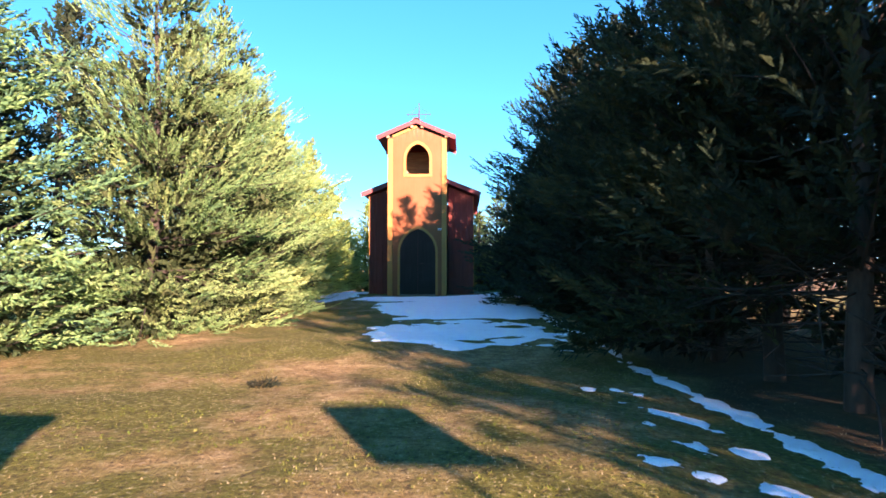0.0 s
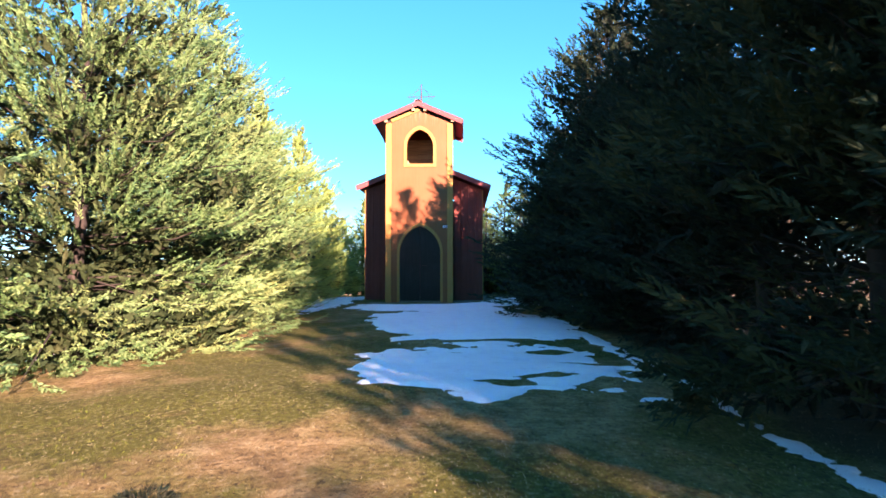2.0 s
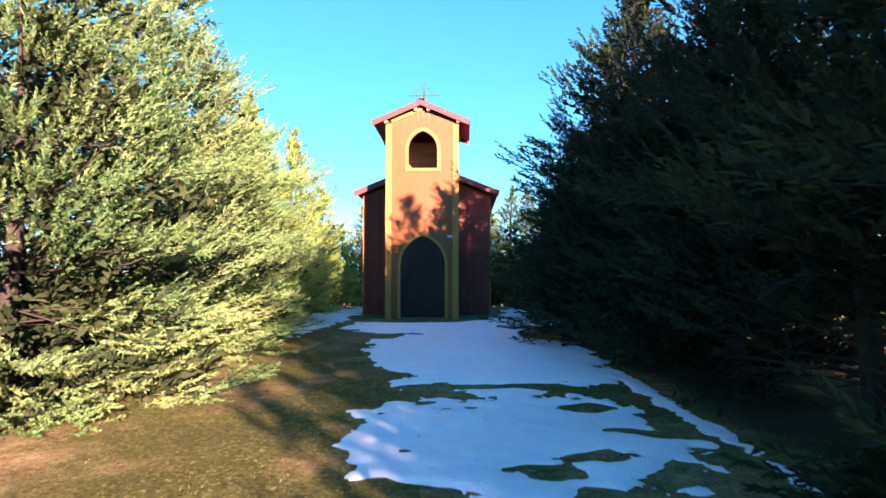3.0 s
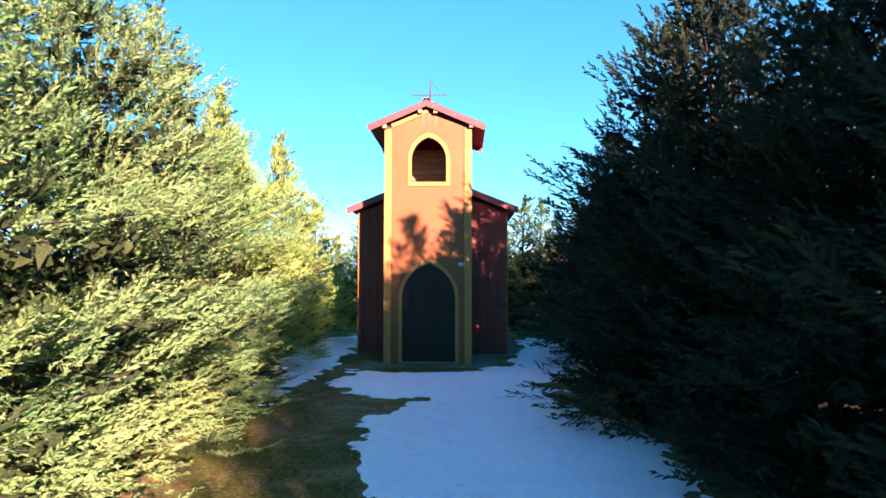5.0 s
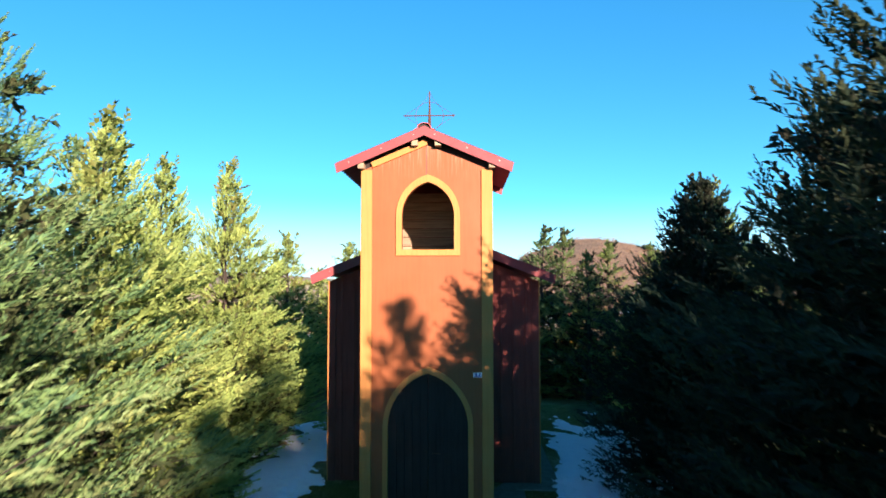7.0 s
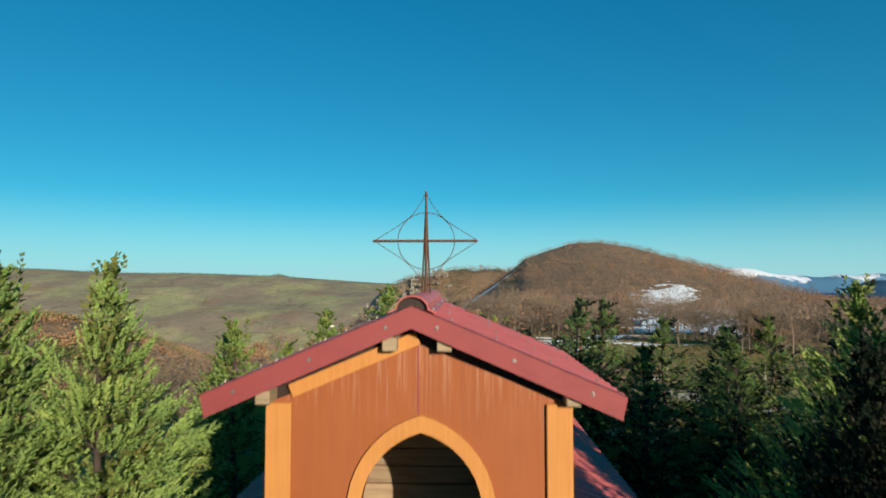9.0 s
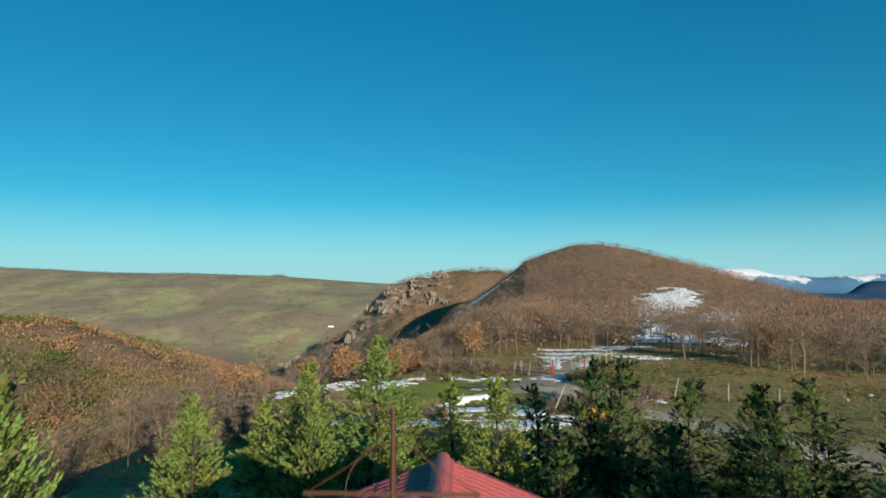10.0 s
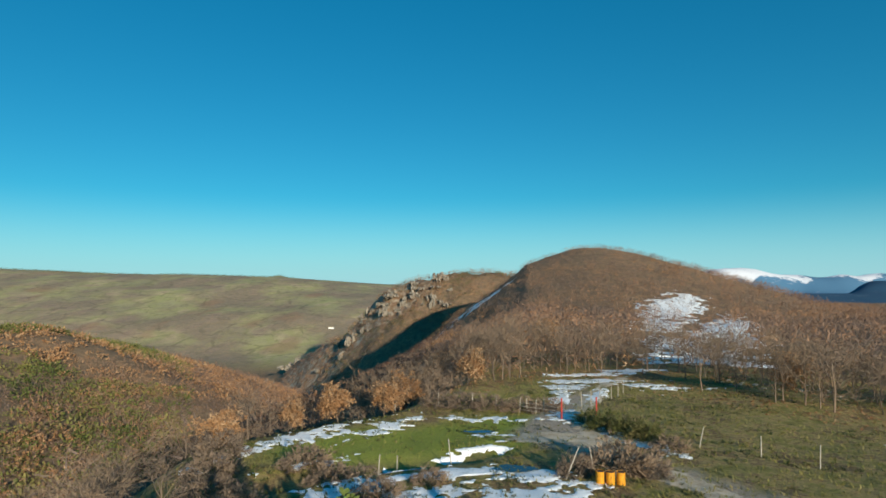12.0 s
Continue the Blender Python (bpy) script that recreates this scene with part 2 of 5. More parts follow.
def smax(a, b, k):
    h = np.clip(0.5 + 0.5 * (a - b) / k, 0, 1)
    return b + (a - b) * h + k * h * (1 - h)


def lerp_at(v, xs, ys):
    return np.interp(v, xs, ys)


def edge_x(y):
    """Left edge of the level ground, where it drops into the valley."""
    return lerp_at(y, [-60, 2, 18, 32, 38, 41.5, 43.5, 45.5, 48, 53, 70, 120, 200, 380, 700], [-26, -18, -13, -13, -15.2, -15.2, -13.6, -12.2, -9.6, -4.6, 2.5, 8, 22, 40, 60])


def ground_z(x, y):
    x, y = np.asarray(x, float), np.asarray(y, float)
    near = lerp_at(y, [-40, -14, -11, -4, 0, 8, 16, 26, 60, 210], [-0.5, -0.36, -0.25, -0.08, 0.0, -0.05, -0.5, -1.1, -1.5, -2.5])
    near = near - 0.05 * smooth(2.0, 4.0, np.abs(x)) - 0.03 * np.clip(x - 16, 0, 130) * smooth(15, 40, y) - 0.75 * np.exp(-((y - 38.6 - 0.55 * (x + 3.5)) / 0.9) ** 2) * smooth(-13, -10, x) * smooth(4.5, 1.5, x)
    near = near + 0.05 * fbm(x * 0.5, y * 0.5, 3, 3) * smooth(1.5, 4, np.abs(x) + np.abs(y - 4) * 0.5) + 0.35 * fbm(x * 0.06, y * 0.06, 3, 5) * smooth(12, 40, y)
    # hill beyond the field
    hill = 28.6 - 0.36 * (np.sqrt((x - 80) ** 2 * lerp_at(x, [60, 100, 180], [1.0, 0.85, 1.0]) + ((y - 385) * 0.62) ** 2 + 15 ** 2) - 15) + 1.4 * fbm(x * 0.02, y * 0.02, 3, 7)
    land = smax(near - 0.28 * np.clip(y - 420, 0, 400), hill, 4.0)
    # the valley side to the left
    s = edge_x(y) - x
    drop = 0.36 * np.clip(s, 0, None) + 1.4 * (1 - np.exp(-np.clip(s, 0, None) / 6))
    drop = drop + 0.25 * np.clip(-8 - x, 0, 160) * smooth(110, 300, y) * smooth(520, 420, y)
    land = land - drop * smooth(0, 5, s) + 1.5 * fbm(x * 0.03, y * 0.03, 3, 9) * smooth(10, 40, s)
    # wooded spur across the gully
    xr, zr = lerp_at(y, [0, 200, 500, 800], [-175, -152, -143, -180]), lerp_at(y, [0, 200, 330, 500, 700], [4, -6, -38, -84, -134])
    spur = zr - 0.40 * np.sqrt((x - xr) ** 2 + 15 ** 2) + 6 + 2.5 * fbm(x * 0.02, y * 0.02, 4, 11)
    land = smax(land, spur, 5.0)
    # rocky ridge behind the hill's shoulder
    yr = lerp_at(x, [-260, -135, -80, 0, 80], [820, 660, 640, 610, 600])
    zr = lerp_at(x, [-300, -250, -135, -80, -40, 0, 90, 200], [-128, -118, -56, -4, 8, 13, 13, -60])
    rock = zr - 0.55 * np.sqrt((y - yr) ** 2 + 64) + 5 + (3.0 + 3.0 * smooth(-30, -70, x)) * (fbm(x * 0.035, y * 0.03, 5, 13) + 0.5 * np.abs(vnoise(x * 0.11, y * 0.07, 14)))
    land = smax(land, rock, 3.0)
    # far plateau, rising from the valley floor
    u = x / np.maximum(y, 1)
    top = lerp_at(u, [-1.5, -0.77, -0.6, -0.3, -0.13, 0.0, 0.3], [70, 44, 30, 16, -6, -14, -40])
    far = -126 + (top + 126) * smooth(850, 2000, y) ** 0.8 + 9 * fbm(x * 0.004, y * 0.004, 5, 15) * smooth(800, 1100, y) * smooth(2100, 1700, y) + 7 * smooth(0.018, 0.0, np.abs(u + 0.31)) * smooth(1900, 1990, y)
    far = far - 0.02 * np.clip(y - 2000, 0, None)
    land = smax(land, np.where(y > 0, far, -126 + 0 * x), 6.0)
    # mountains
    m1 = lerp_at(u, [0.50, 0.58, 0.60, 0.64, 0.68, 0.80, 1.2], [-260, -140, -75, -22, -4, 12, 30]) - 0.25 * np.abs(y - 2500) + 14 * fbm(x * 0.004, y * 0.004, 5, 17)
    m2 = lerp_at(u, [0.2, 0.32, 0.40, 0.42, 0.46, 0.55, 0.65, 0.8, 1.2], [-200, 20, 70, 82, 62, 42, 36, 32, 60]) - 0.28 * np.abs(y - 3600) + 16 * fbm(x * 0.003, y * 0.003, 6, 19)
    ok = (y > 300)
    land = np.where(ok, smax(land, m1, 8.0), land)
    land = np.where(ok, smax(land, m2, 8.0), land)
    return land


def gz(x, y):
    return float(ground_z(np.array([x]), np.array([y]))[0])


def fast_mesh(name, verts, faces, mats=(), smooth_shade=False):
    """A mesh from arrays; every face has the same number of corners."""
    verts, faces = np.asarray(verts, np.float32), np.asarray(faces, np.int32)
    me = bpy.data.meshes.new(name)
    k = faces.shape[1]
    me.vertices.add(len(verts))
    me.vertices.foreach_set("co", verts.ravel())
    me.loops.add(faces.size)
    me.loops.foreach_set("vertex_index", faces.ravel())
    me.polygons.add(len(faces))
    me.polygons.foreach_set("loop_start", np.arange(0, faces.size, k, dtype=np.int32))
    me.polygons.foreach_set("loop_total", np.full(len(faces), k, np.int32))
    if smooth_shade:
        me.polygons.foreach_set("use_smooth", np.ones(len(faces), bool))
    for m in mats:
        me.materials.append(m)
    me.update()
    me.validate()
    return me


def float_attr(me, name, values):
    a = me.attributes.new(name, "FLOAT", "POINT")
    a.data.foreach_set("value", np.asarray(values, np.float32))


def snow_field(name, x0, x1, y0, y1, step, patches, ragged, thick, label, seed=0, holes=(), material=None, what="snow"):
    """Snow that lies on the ground: the inside of some soft, ragged patches (x, y, half width, half length, turn)."""
    nx, ny = int((x1 - x0) / step), int((y1 - y0) / step)
    gx, gy = np.meshgrid(np.linspace(x0, x1, nx), np.linspace(y0, y1, ny))

    def dist(items):
        best = np.full(gx.shape, -9.0)
        for px, py, a, b, turn in items:
            c, s = math.cos(radians(turn)), math.sin(radians(turn))
            u, v = (gx - px) * c + (gy - py) * s, -(gx - px) * s + (gy - py) * c
            best = np.maximum(best, (1 - np.sqrt((u / a) ** 2 + (v / b) ** 2)) * min(a, b))
        return best

    d = dist(patches) + ragged * fbm(gx * 1.1 / ragged ** 0.5, gy * 1.1 / ragged ** 0.5, 5, seed) + 0.4 * ragged * fbm(gx * 3.1 / ragged ** 0.5, gy * 3.1 / ragged ** 0.5, 4, seed + 3)
    if holes:
        d = np.minimum(d, -dist(holes) + 0.35 * ragged * fbm(gx * 3, gy * 3, 3, seed + 5))
    h = thick * (1 - np.exp(-np.clip(d, 0, None) / (thick * 2.5))) + 0.12 * thick * fbm(gx / (thick * 9), gy / (thick * 9), 3, seed + 9)
    z = ground_z(gx, gy) + np.where(d > 0, np.maximum(h, 0.15 * thick), -0.3 * thick)
    keep = d > 0
    q = keep[:-1, :-1] | keep[1:, :-1] | keep[:-1, 1:] | keep[1:, 1:]
    idx = np.arange(nx * ny).reshape(ny, nx)
    f = np.stack([idx[:-1, :-1][q], idx[:-1, 1:][q], idx[1:, 1:][q], idx[1:, :-1][q]], 1)
    used = np.unique(f)
    remap = np.zeros(nx * ny, np.int64)
    remap[used] = np.arange(len(used))
    # the rim is drawn in to the melting edge
    dy, dx = np.gradient(d, step)
    g2 = np.maximum(dx * dx + dy * dy, 0.05)
    pull = np.where(d < 0, np.minimum(-d / np.sqrt(g2), 1.1 * step) / np.sqrt(g2), 0)
    gx, gy = gx + dx * pull, gy + dy * pull
    z = np.where(d < 0, ground_z(gx, gy) - 0.004, z)
    v = np.stack([gx.ravel(), gy.ravel(), z.ravel()], 1)[used]
    ob = new(name, fast_mesh(name, v, remap[f], [material or M_SNOW], True))
    return tagged(ob, label, what, kind="stuff" if what == "snow" else "structure")


# ---- ground, one sheet to the horizon ----
ang = np.concatenate([np.linspace(-180, -52, 60)[:-1], np.linspace(-52, 52, 280), np.linspace(52, 180, 60)[1:]])
rad = np.concatenate([np.linspace(0.02, 4, 14)[:-1], np.geomspace(4, 4600, 250)])
gr, ga = np.meshgrid(rad, np.radians(ang), indexing="ij")
tx, ty = 0.6 + gr * np.sin(ga), -20 + gr * np.cos(ga)
tz = ground_z(tx, ty)
nr, na = tx.shape
gi = np.arange(nr * na).reshape(nr, na)
gf = np.stack([gi[:-1, :-1], gi[:-1, 1:], gi[1:, 1:], gi[1:, :-1]], -1).reshape(-1, 4)
ground_mesh = fast_mesh("ground", np.stack([tx, ty, tz], -1).reshape(-1, 3), gf, (), True)
X, Y, Z = tx.ravel(), ty.ravel(), tz.ravel()
side = edge_x(Y) - X
U = X / np.maximum(Y, 1)
float_attr(ground_mesh, "dry", smooth(16, 4, Y) * smooth(-40, -20, side))
# needle duff along the right-hand row, darkened to carry the trees' shade
float_attr(ground_mesh, "duff_shade", smooth(3.15, 3.6, X + 0.25 * fbm(X * 0.9, Y * 0.9, 4, 71)) * smooth(8.5, 7.0, X) * smooth(-30, -27, Y) * smooth(10, 7, Y))
float_attr(ground_mesh, "wood", np.clip(smooth(75, 120, Y) + smooth(2, 14, side), 0, 1) * smooth(1000, 850, Y))
float_attr(ground_mesh, "far", smooth(850, 1000, Y))
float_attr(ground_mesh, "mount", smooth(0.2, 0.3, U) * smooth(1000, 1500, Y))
float_attr(ground_mesh, "mhaze", smooth(2700, 3200, Y))
float_attr(ground_mesh, "high", smooth(4, 28, Z + 26 * fbm(X * 0.010, Y * 0.008, 5, 31)) * smooth(2800, 3200, Y))
road_c = lerp_at(Y, [24, 30, 36, 42, 47, 52, 60, 70, 90], [24, 17, 13, 9, 6.5, 7.5, 10, 13, 18])
float_attr(ground_mesh, "track", smooth(2.0, 1.0, np.abs(X - road_c) / lerp_at(Y, [24, 40, 46, 50, 60], [1.0, 1.1, 2.2, 1.4, 0.9])) * smooth(20, 26, Y) * smooth(75, 60, Y))
mu, mv = (X + 2) * 0.84 + (Y - 45.5) * 0.54, -(X + 2) * 0.54 + (Y - 45.5) * 0.84
float_attr(ground_mesh, "green", smooth(1.15, 0.8, np.sqrt((mu / 12) ** 2 + (mv / 5) ** 2) + 0.15 * fbm(X * 0.3, Y * 0.3, 4, 23)) * 0.9 + 0.4 * smooth(0.3, 0.7, fbm(X * 0.12, Y * 0.12, 4, 25)) * smooth(22, 12, X) * smooth(20, 30, Y) * smooth(75, 65, Y))
float_attr(ground_mesh, "rock", smooth(-20, -60, X) * smooth(560, 590, Y) * smooth(760, 720, Y))


def ground_mat():
    m, nt, b = mat("ground", 0.95)
    n1 = noise_node(nt, 0.55, 6, 0.65)
    n2 = noise_node(nt, 5, 8, 0.75)
    n3 = noise_node(nt, 26, 4, 0.8)
    nbig = noise_node(nt, 0.012, 6, 0.6)
    ndot = noise_node(nt, 0.16, 5, 0.7)
    dry = ramp(nt, n2, [(0.3, (0.10, 0.06, 0.022)), (0.48, (0.29, 0.18, 0.075)), (0.62, (0.44, 0.30, 0.14)), (0.8, (0.58, 0.44, 0.26))])
    moss = ramp(nt, n3, [(0.3, (0.03, 0.036, 0.005)), (0.6, (0.12, 0.125, 0.014)), (0.8, (0.24, 0.22, 0.045))])
    near = mixc(nt, grey(nt, n1, 0.40, 0.54, 0, 0.9), dry, moss)
    near = mixc(nt, grey(nt, n3, 0.57, 0.67, 0, 0.6), near, (0.46, 0.37, 0.25))
    near = mixc(nt, grey(nt, n3, 0.46, 0.36, 0, 0.8), near, (0.04, 0.026, 0.014))
    field = ramp(nt, noise_node(nt, 0.3, 9, 0.82), [(0.34, (0.14, 0.14, 0.035)), (0.44, (0.26, 0.225, 0.07)), (0.51, (0.38, 0.28, 0.12)), (0.57, (0.17, 0.105, 0.055)), (0.68, (0.42, 0.32, 0.18))])
    field = mixc(nt, grey(nt, noise_node(nt, 2.2, 6, 0.75), 0.50, 0.68, 0, 0.75), field, (0.13, 0.10, 0.05))
    wood = ramp(nt, ndot, [(0.28, (0.16, 0.115, 0.075)), (0.5, (0.24, 0.165, 0.10)), (0.66, (0.35, 0.205, 0.11)), (0.8, (0.25, 0.20, 0.10))])
    nfar = noise_node(nt, 0.0075, 9, 0.62, (1.0, 0.75, 1.0))
    nmid = noise_node(nt, 0.016, 8, 0.68, (1.0, 0.6, 1.0))
    farc = ramp(nt, nmid, [(0.30, (0.30, 0.265, 0.15)), (0.42, (0.38, 0.345, 0.185)), (0.50, (0.34, 0.325, 0.14)), (0.58, (0.46, 0.38, 0.22)), (0.70, (0.34, 0.235, 0.16))])
    farc = mixc(nt, grey(nt, nfar, 0.40, 0.56, 0, 0.75), farc, ramp(nt, ndot, [(0.3, (0.17, 0.13, 0.115)), (0.5, (0.24, 0.175, 0.14)), (0.7, (0.34, 0.21, 0.135))]))
    farc = mixc(nt, grey(nt, nfar, 0.36, 0.31, 0, 0.4), farc, (0.30, 0.36, 0.12))
    farc = mixc(nt, grey(nt, noise_node(nt, 0.011, 3, 0.4, (1.0, 0.5, 1.0)), 0.60, 0.68, 0, 0.5), farc, (0.31, 0.18, 0.11))
    vor = nt.nodes.new("ShaderNodeTexVoronoi")
    vor.feature = "DISTANCE_TO_EDGE"
    vor.inputs["Scale"].default_value = 0.015
    nt.links.new(nt.nodes.new("ShaderNodeTexCoord").outputs["Object"], vor.inputs["Vector"])
    hedge = nt.nodes.new("ShaderNodeMath")
    hedge.operation = "ADD"
    nt.links.new(vor.outputs["Distance"], hedge.inputs[0])
    nt.links.new(grey(nt, noise_node(nt, 0.03, 4, 0.6), 0.35, 0.65, 0.0, 0.10), hedge.inputs[1])
    farc = mixc(nt, grey(nt, hedge.outputs[0], 0.055, 0.075, 0.35, 0), farc, (0.11, 0.095, 0.06))
    wood = mixc(nt, grey(nt, n1, 0.45, 0.62, 0, 0.6), wood, (0.11, 0.08, 0.055))
    farc = mixc(nt, grey(nt, noise_node(nt, 0.045, 8, 0.8), 0.50, 0.66, 0, 0.5), farc, (0.14, 0.12, 0.08))
    rock = ramp(nt, ndot, [(0.35, (0.20, 0.12, 0.07)), (0.48, (0.32, 0.21, 0.13)), (0.58, (0.44, 0.36, 0.27)), (0.70, (0.56, 0.51, 0.42))])
    crest = nt.nodes.new("ShaderNodeMath")
    crest.operation = "ADD"
    nt.links.new(attr(nt, "high"), crest.inputs[0])
    nt.links.new(grey(nt, noise_node(nt, 0.02, 8, 0.8, (1, 0.4, 2)), 0.3, 0.7, -0.75, 0.75), crest.inputs[1])
    # mountain blues are distance haze painted into the base colour, paler farther off
    mnt = mixc(nt, grey(nt, crest.outputs[0], 0.42, 0.60), mixc(nt, attr(nt, "mhaze"), (0.030, 0.085, 0.15), (0.10, 0.235, 0.37)), (0.84, 0.86, 0.9))
    track = ramp(nt, n2, [(0.3, (0.30, 0.23, 0.17)), (0.6, (0.42, 0.36, 0.29)), (0.8, (0.50, 0.46, 0.41))])
    near = mixc(nt, attr(nt, "duff_shade"), near, ramp(nt, n3, [(0.3, (0.025, 0.016, 0.010)), (0.55, (0.06, 0.038, 0.022)), (0.8, (0.14, 0.085, 0.045))]))
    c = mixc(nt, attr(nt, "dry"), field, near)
    c = mixc(nt, attr(nt, "green"), c, ramp(nt, n2, [(0.3, (0.19, 0.23, 0.035)), (0.55, (0.31, 0.35, 0.055)), (0.8, (0.40, 0.37, 0.11))]))
    c = mixc(nt, attr(nt, "track"), c, track)
    c = mixc(nt, attr(nt, "wood"), c, wood)
    c = mixc(nt, attr(nt, "rock"), c, rock)
    c = mixc(nt, attr(nt, "far"), c, farc)
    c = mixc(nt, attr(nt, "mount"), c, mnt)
    nt.links.new(c, b.inputs["Base Color"])
    b.inputs["Specular IOR Level"].default_value = 0.2
    mx = nt.nodes.new("ShaderNodeMath")
    mx.operation = "ADD"
    nt.links.new(n2, mx.inputs[0])
    nt.links.new(n3, mx.inputs[1])
    bump(nt, b, mx.outputs[0], 0.9, 0.05)
    return m


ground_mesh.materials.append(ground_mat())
ground = tagged(new("ground", ground_mesh), "brown and green winter ground rising to wooded hills", "ground", kind="structure")

# ---- snow ----
snow_field("snow_near", -9, 5.0, -12.5, 8.5, 0.045,
           [(1.4, -10.4, 1.4, 1.4, 0), (1.35, -6.0, 1.65, 3.3, 4), (0.5, -1.9, 2.15, 1.7, 0), (-2.65, 2.2, 0.7, 4.6, 3), (3.05, 2.0, 1.0, 5.0, -6), (-5.4, -9.2, 1.5, 0.8, 10), (-7.2, -10.4, 1.2, 1.0, 0), (-5.0, -6.0, 0.9, 0.8, 0), (3.1, -1.2, 0.8, 0.7, 0)],
           0.27, 0.035, "old half-melted snow on the path and round the chapel", 2,
           [(0.05, 3.9, 2.2, 4.3, 0), (-0.2, -0.6, 1.25, 0.5, 0), (1.5, -8.75, 1.1, 0.13, -4), (2.9, -2.5, 0.85, 0.28, 0), (0.62, -10.9, 0.14, 0.07, 20), (0.72, -10.5, 0.10, 0.06, 0), (0.9, -11.35, 0.12, 0.07, 30), (1.6, -11.3, 0.20, 0.09, 0), (2.2, -11.0, 0.26, 0.07, 0), (1.0, -9.6, 0.11, 0.05, 10), (2.35, -9.5, 0.32, 0.06, 0), (2.6, -10.4, 0.22, 0.06, -20)])
snow_field("snow_strip", 1.6, 4.2, -18.5, -7.5, 0.03,
           [(3.32, -14.4, 0.09, 2.6, 2.0), (3.04, -9.2, 0.10, 2.2, 5), (2.87, -14.9, 0.07, 0.34, 20), (2.70, -15.85, 0.10, 0.16, 0), (2.94, -15.85, 0.09, 0.10, 0), (2.82, -14.1, 0.06, 0.22, 25), (2.41, -16.15, 0.06, 0.08, 0), (2.58, -16.3, 0.09, 0.12, 0), (2.82, -16.45, 0.10, 0.14, 20), (2.5, -14.0, 0.05, 0.07, 0), (2.62, -15.3, 0.05, 0.10, 0), (2.75, -11.9, 0.16, 0.10, 0), (2.45, -11.6, 0.10, 0.07, 0)],
           0.05, 0.020, "narrow melting snow strip along the foot of the trees", 6)
snow_field("snow_heap", -3.2, 3.6, 0.2, 3.4, 0.05, [(2.5, 1.5, 0.55, 0.9, 0), (-2.35, 1.5, 0.40, 0.8, 0)], 0.15, 0.16, "small heaps of old snow beside the chapel", 12)
snow_field("snow_field", -20, 30, 24, 86, 0.11,
           [(-11.8, 44.0, 5.4, 0.8, 60), (-9.0, 45.6, 2.2, 0.6, 40), (-5.6, 48.8, 3.7, 0.75, 65), (0.0, 52.5, 3.9, 0.6, -4), (4.6, 51.2, 1.0, 0.4, 0), (2.6, 46.9, 1.1, 0.4, 0), (-2.0, 39.3, 5.9, 0.75, 42), (-5.0, 34.6, 3.0, 1.0, 30),
            (0.2, 36.4, 2.6, 1.4, 25), (-1.6, 33.4, 2.6, 1.1, 15), (3.6, 36.6, 2.4, 1.3, 10), (3.6, 33.2, 2.6, 1.2, 10), (6.3, 35.2, 1.1, 0.5, 0), (11.4, 46.3, 4.7, 0.65, -66), (9.3, 50.6, 1.5, 0.8, 0), (8.6, 53.6, 1.0, 2.2, -20),
            (14.0, 70.5, 5.0, 1.5, 10), (19.0, 67.6, 1.9, 1.1, 0), (22, 66.0, 2.4, 0.6, 0), (15.5, 76.5, 6.0, 1.3, 18), (11.0, 66.5, 2.0, 1.4, 20), (9.5, 61.5, 0.9, 3.0, -10), (13.2, 62.5, 0.7, 2.5, -20), (21, 80, 4, 1.0, 15), (-8.5, 38.6, 1.4, 0.3, 40)],
           0.6, 0.05, "thawing snow patches on the meadow", 21, [(1.2, 36.0, 1.6, 0.35, 20), (-1.0, 34.8, 1.2, 0.3, 20), (3.4, 34.9, 1.6, 0.3, 5), (13.5, 72.0, 3.0, 0.3, 10)])
snow_field("snow_hill", -70, 120, 86, 360, 0.8,
           [(40, 112, 4.5, 26, -16), (52, 150, 5, 34, -18), (64, 196, 7, 34, -22), (78, 232, 9, 22, -30), (40, 100, 4, 14, -8), (56, 132, 5, 30, -24), (74, 176, 6, 34, -26), (36, 90, 6, 6, 0), (46, 124, 9, 5, 10), (58, 160, 10, 5, 10), (14, 336, 2, 9, -50), (0, 334, 2, 8, -55)],
           4.5, 0.25, "snow between the bare trees of the hill", 41, [(52, 128, 1.6, 20, -20), (62, 170, 3, 22, -22), (47, 140, 3, 5, 30), (70, 205, 3, 9, 10)])

# ---- gravel lane and puddles ----


def gravel_mat():
    m, nt, b = mat("lane_gravel", 0.95)
    n = noise_node(nt, 1.2, 7, 0.7)
    f = noise_node(nt, 22, 5, 0.7)
    c = ramp(nt, n, [(0.3, (0.36, 0.27, 0.18)), (0.5, (0.52, 0.43, 0.31)), (0.7, (0.62, 0.55, 0.45))])
    c = mixc(nt, grey(nt, f, 0.5, 0.75, 0, 0.5), c, (0.22, 0.17, 0.12))
    nt.links.new(c, b.inputs["Base Color"])
    bump(nt, b, f, 0.6, 0.03)
    return m


def water_mat():
    m, nt, b = mat("puddle_water", 0.06)
    b.inputs["Base Color"].default_value = (0.03, 0.035, 0.035, 1)
    bump(nt, b, noise_node(nt, 3, 3, 0.5), 0.04, 0.01)
    return m


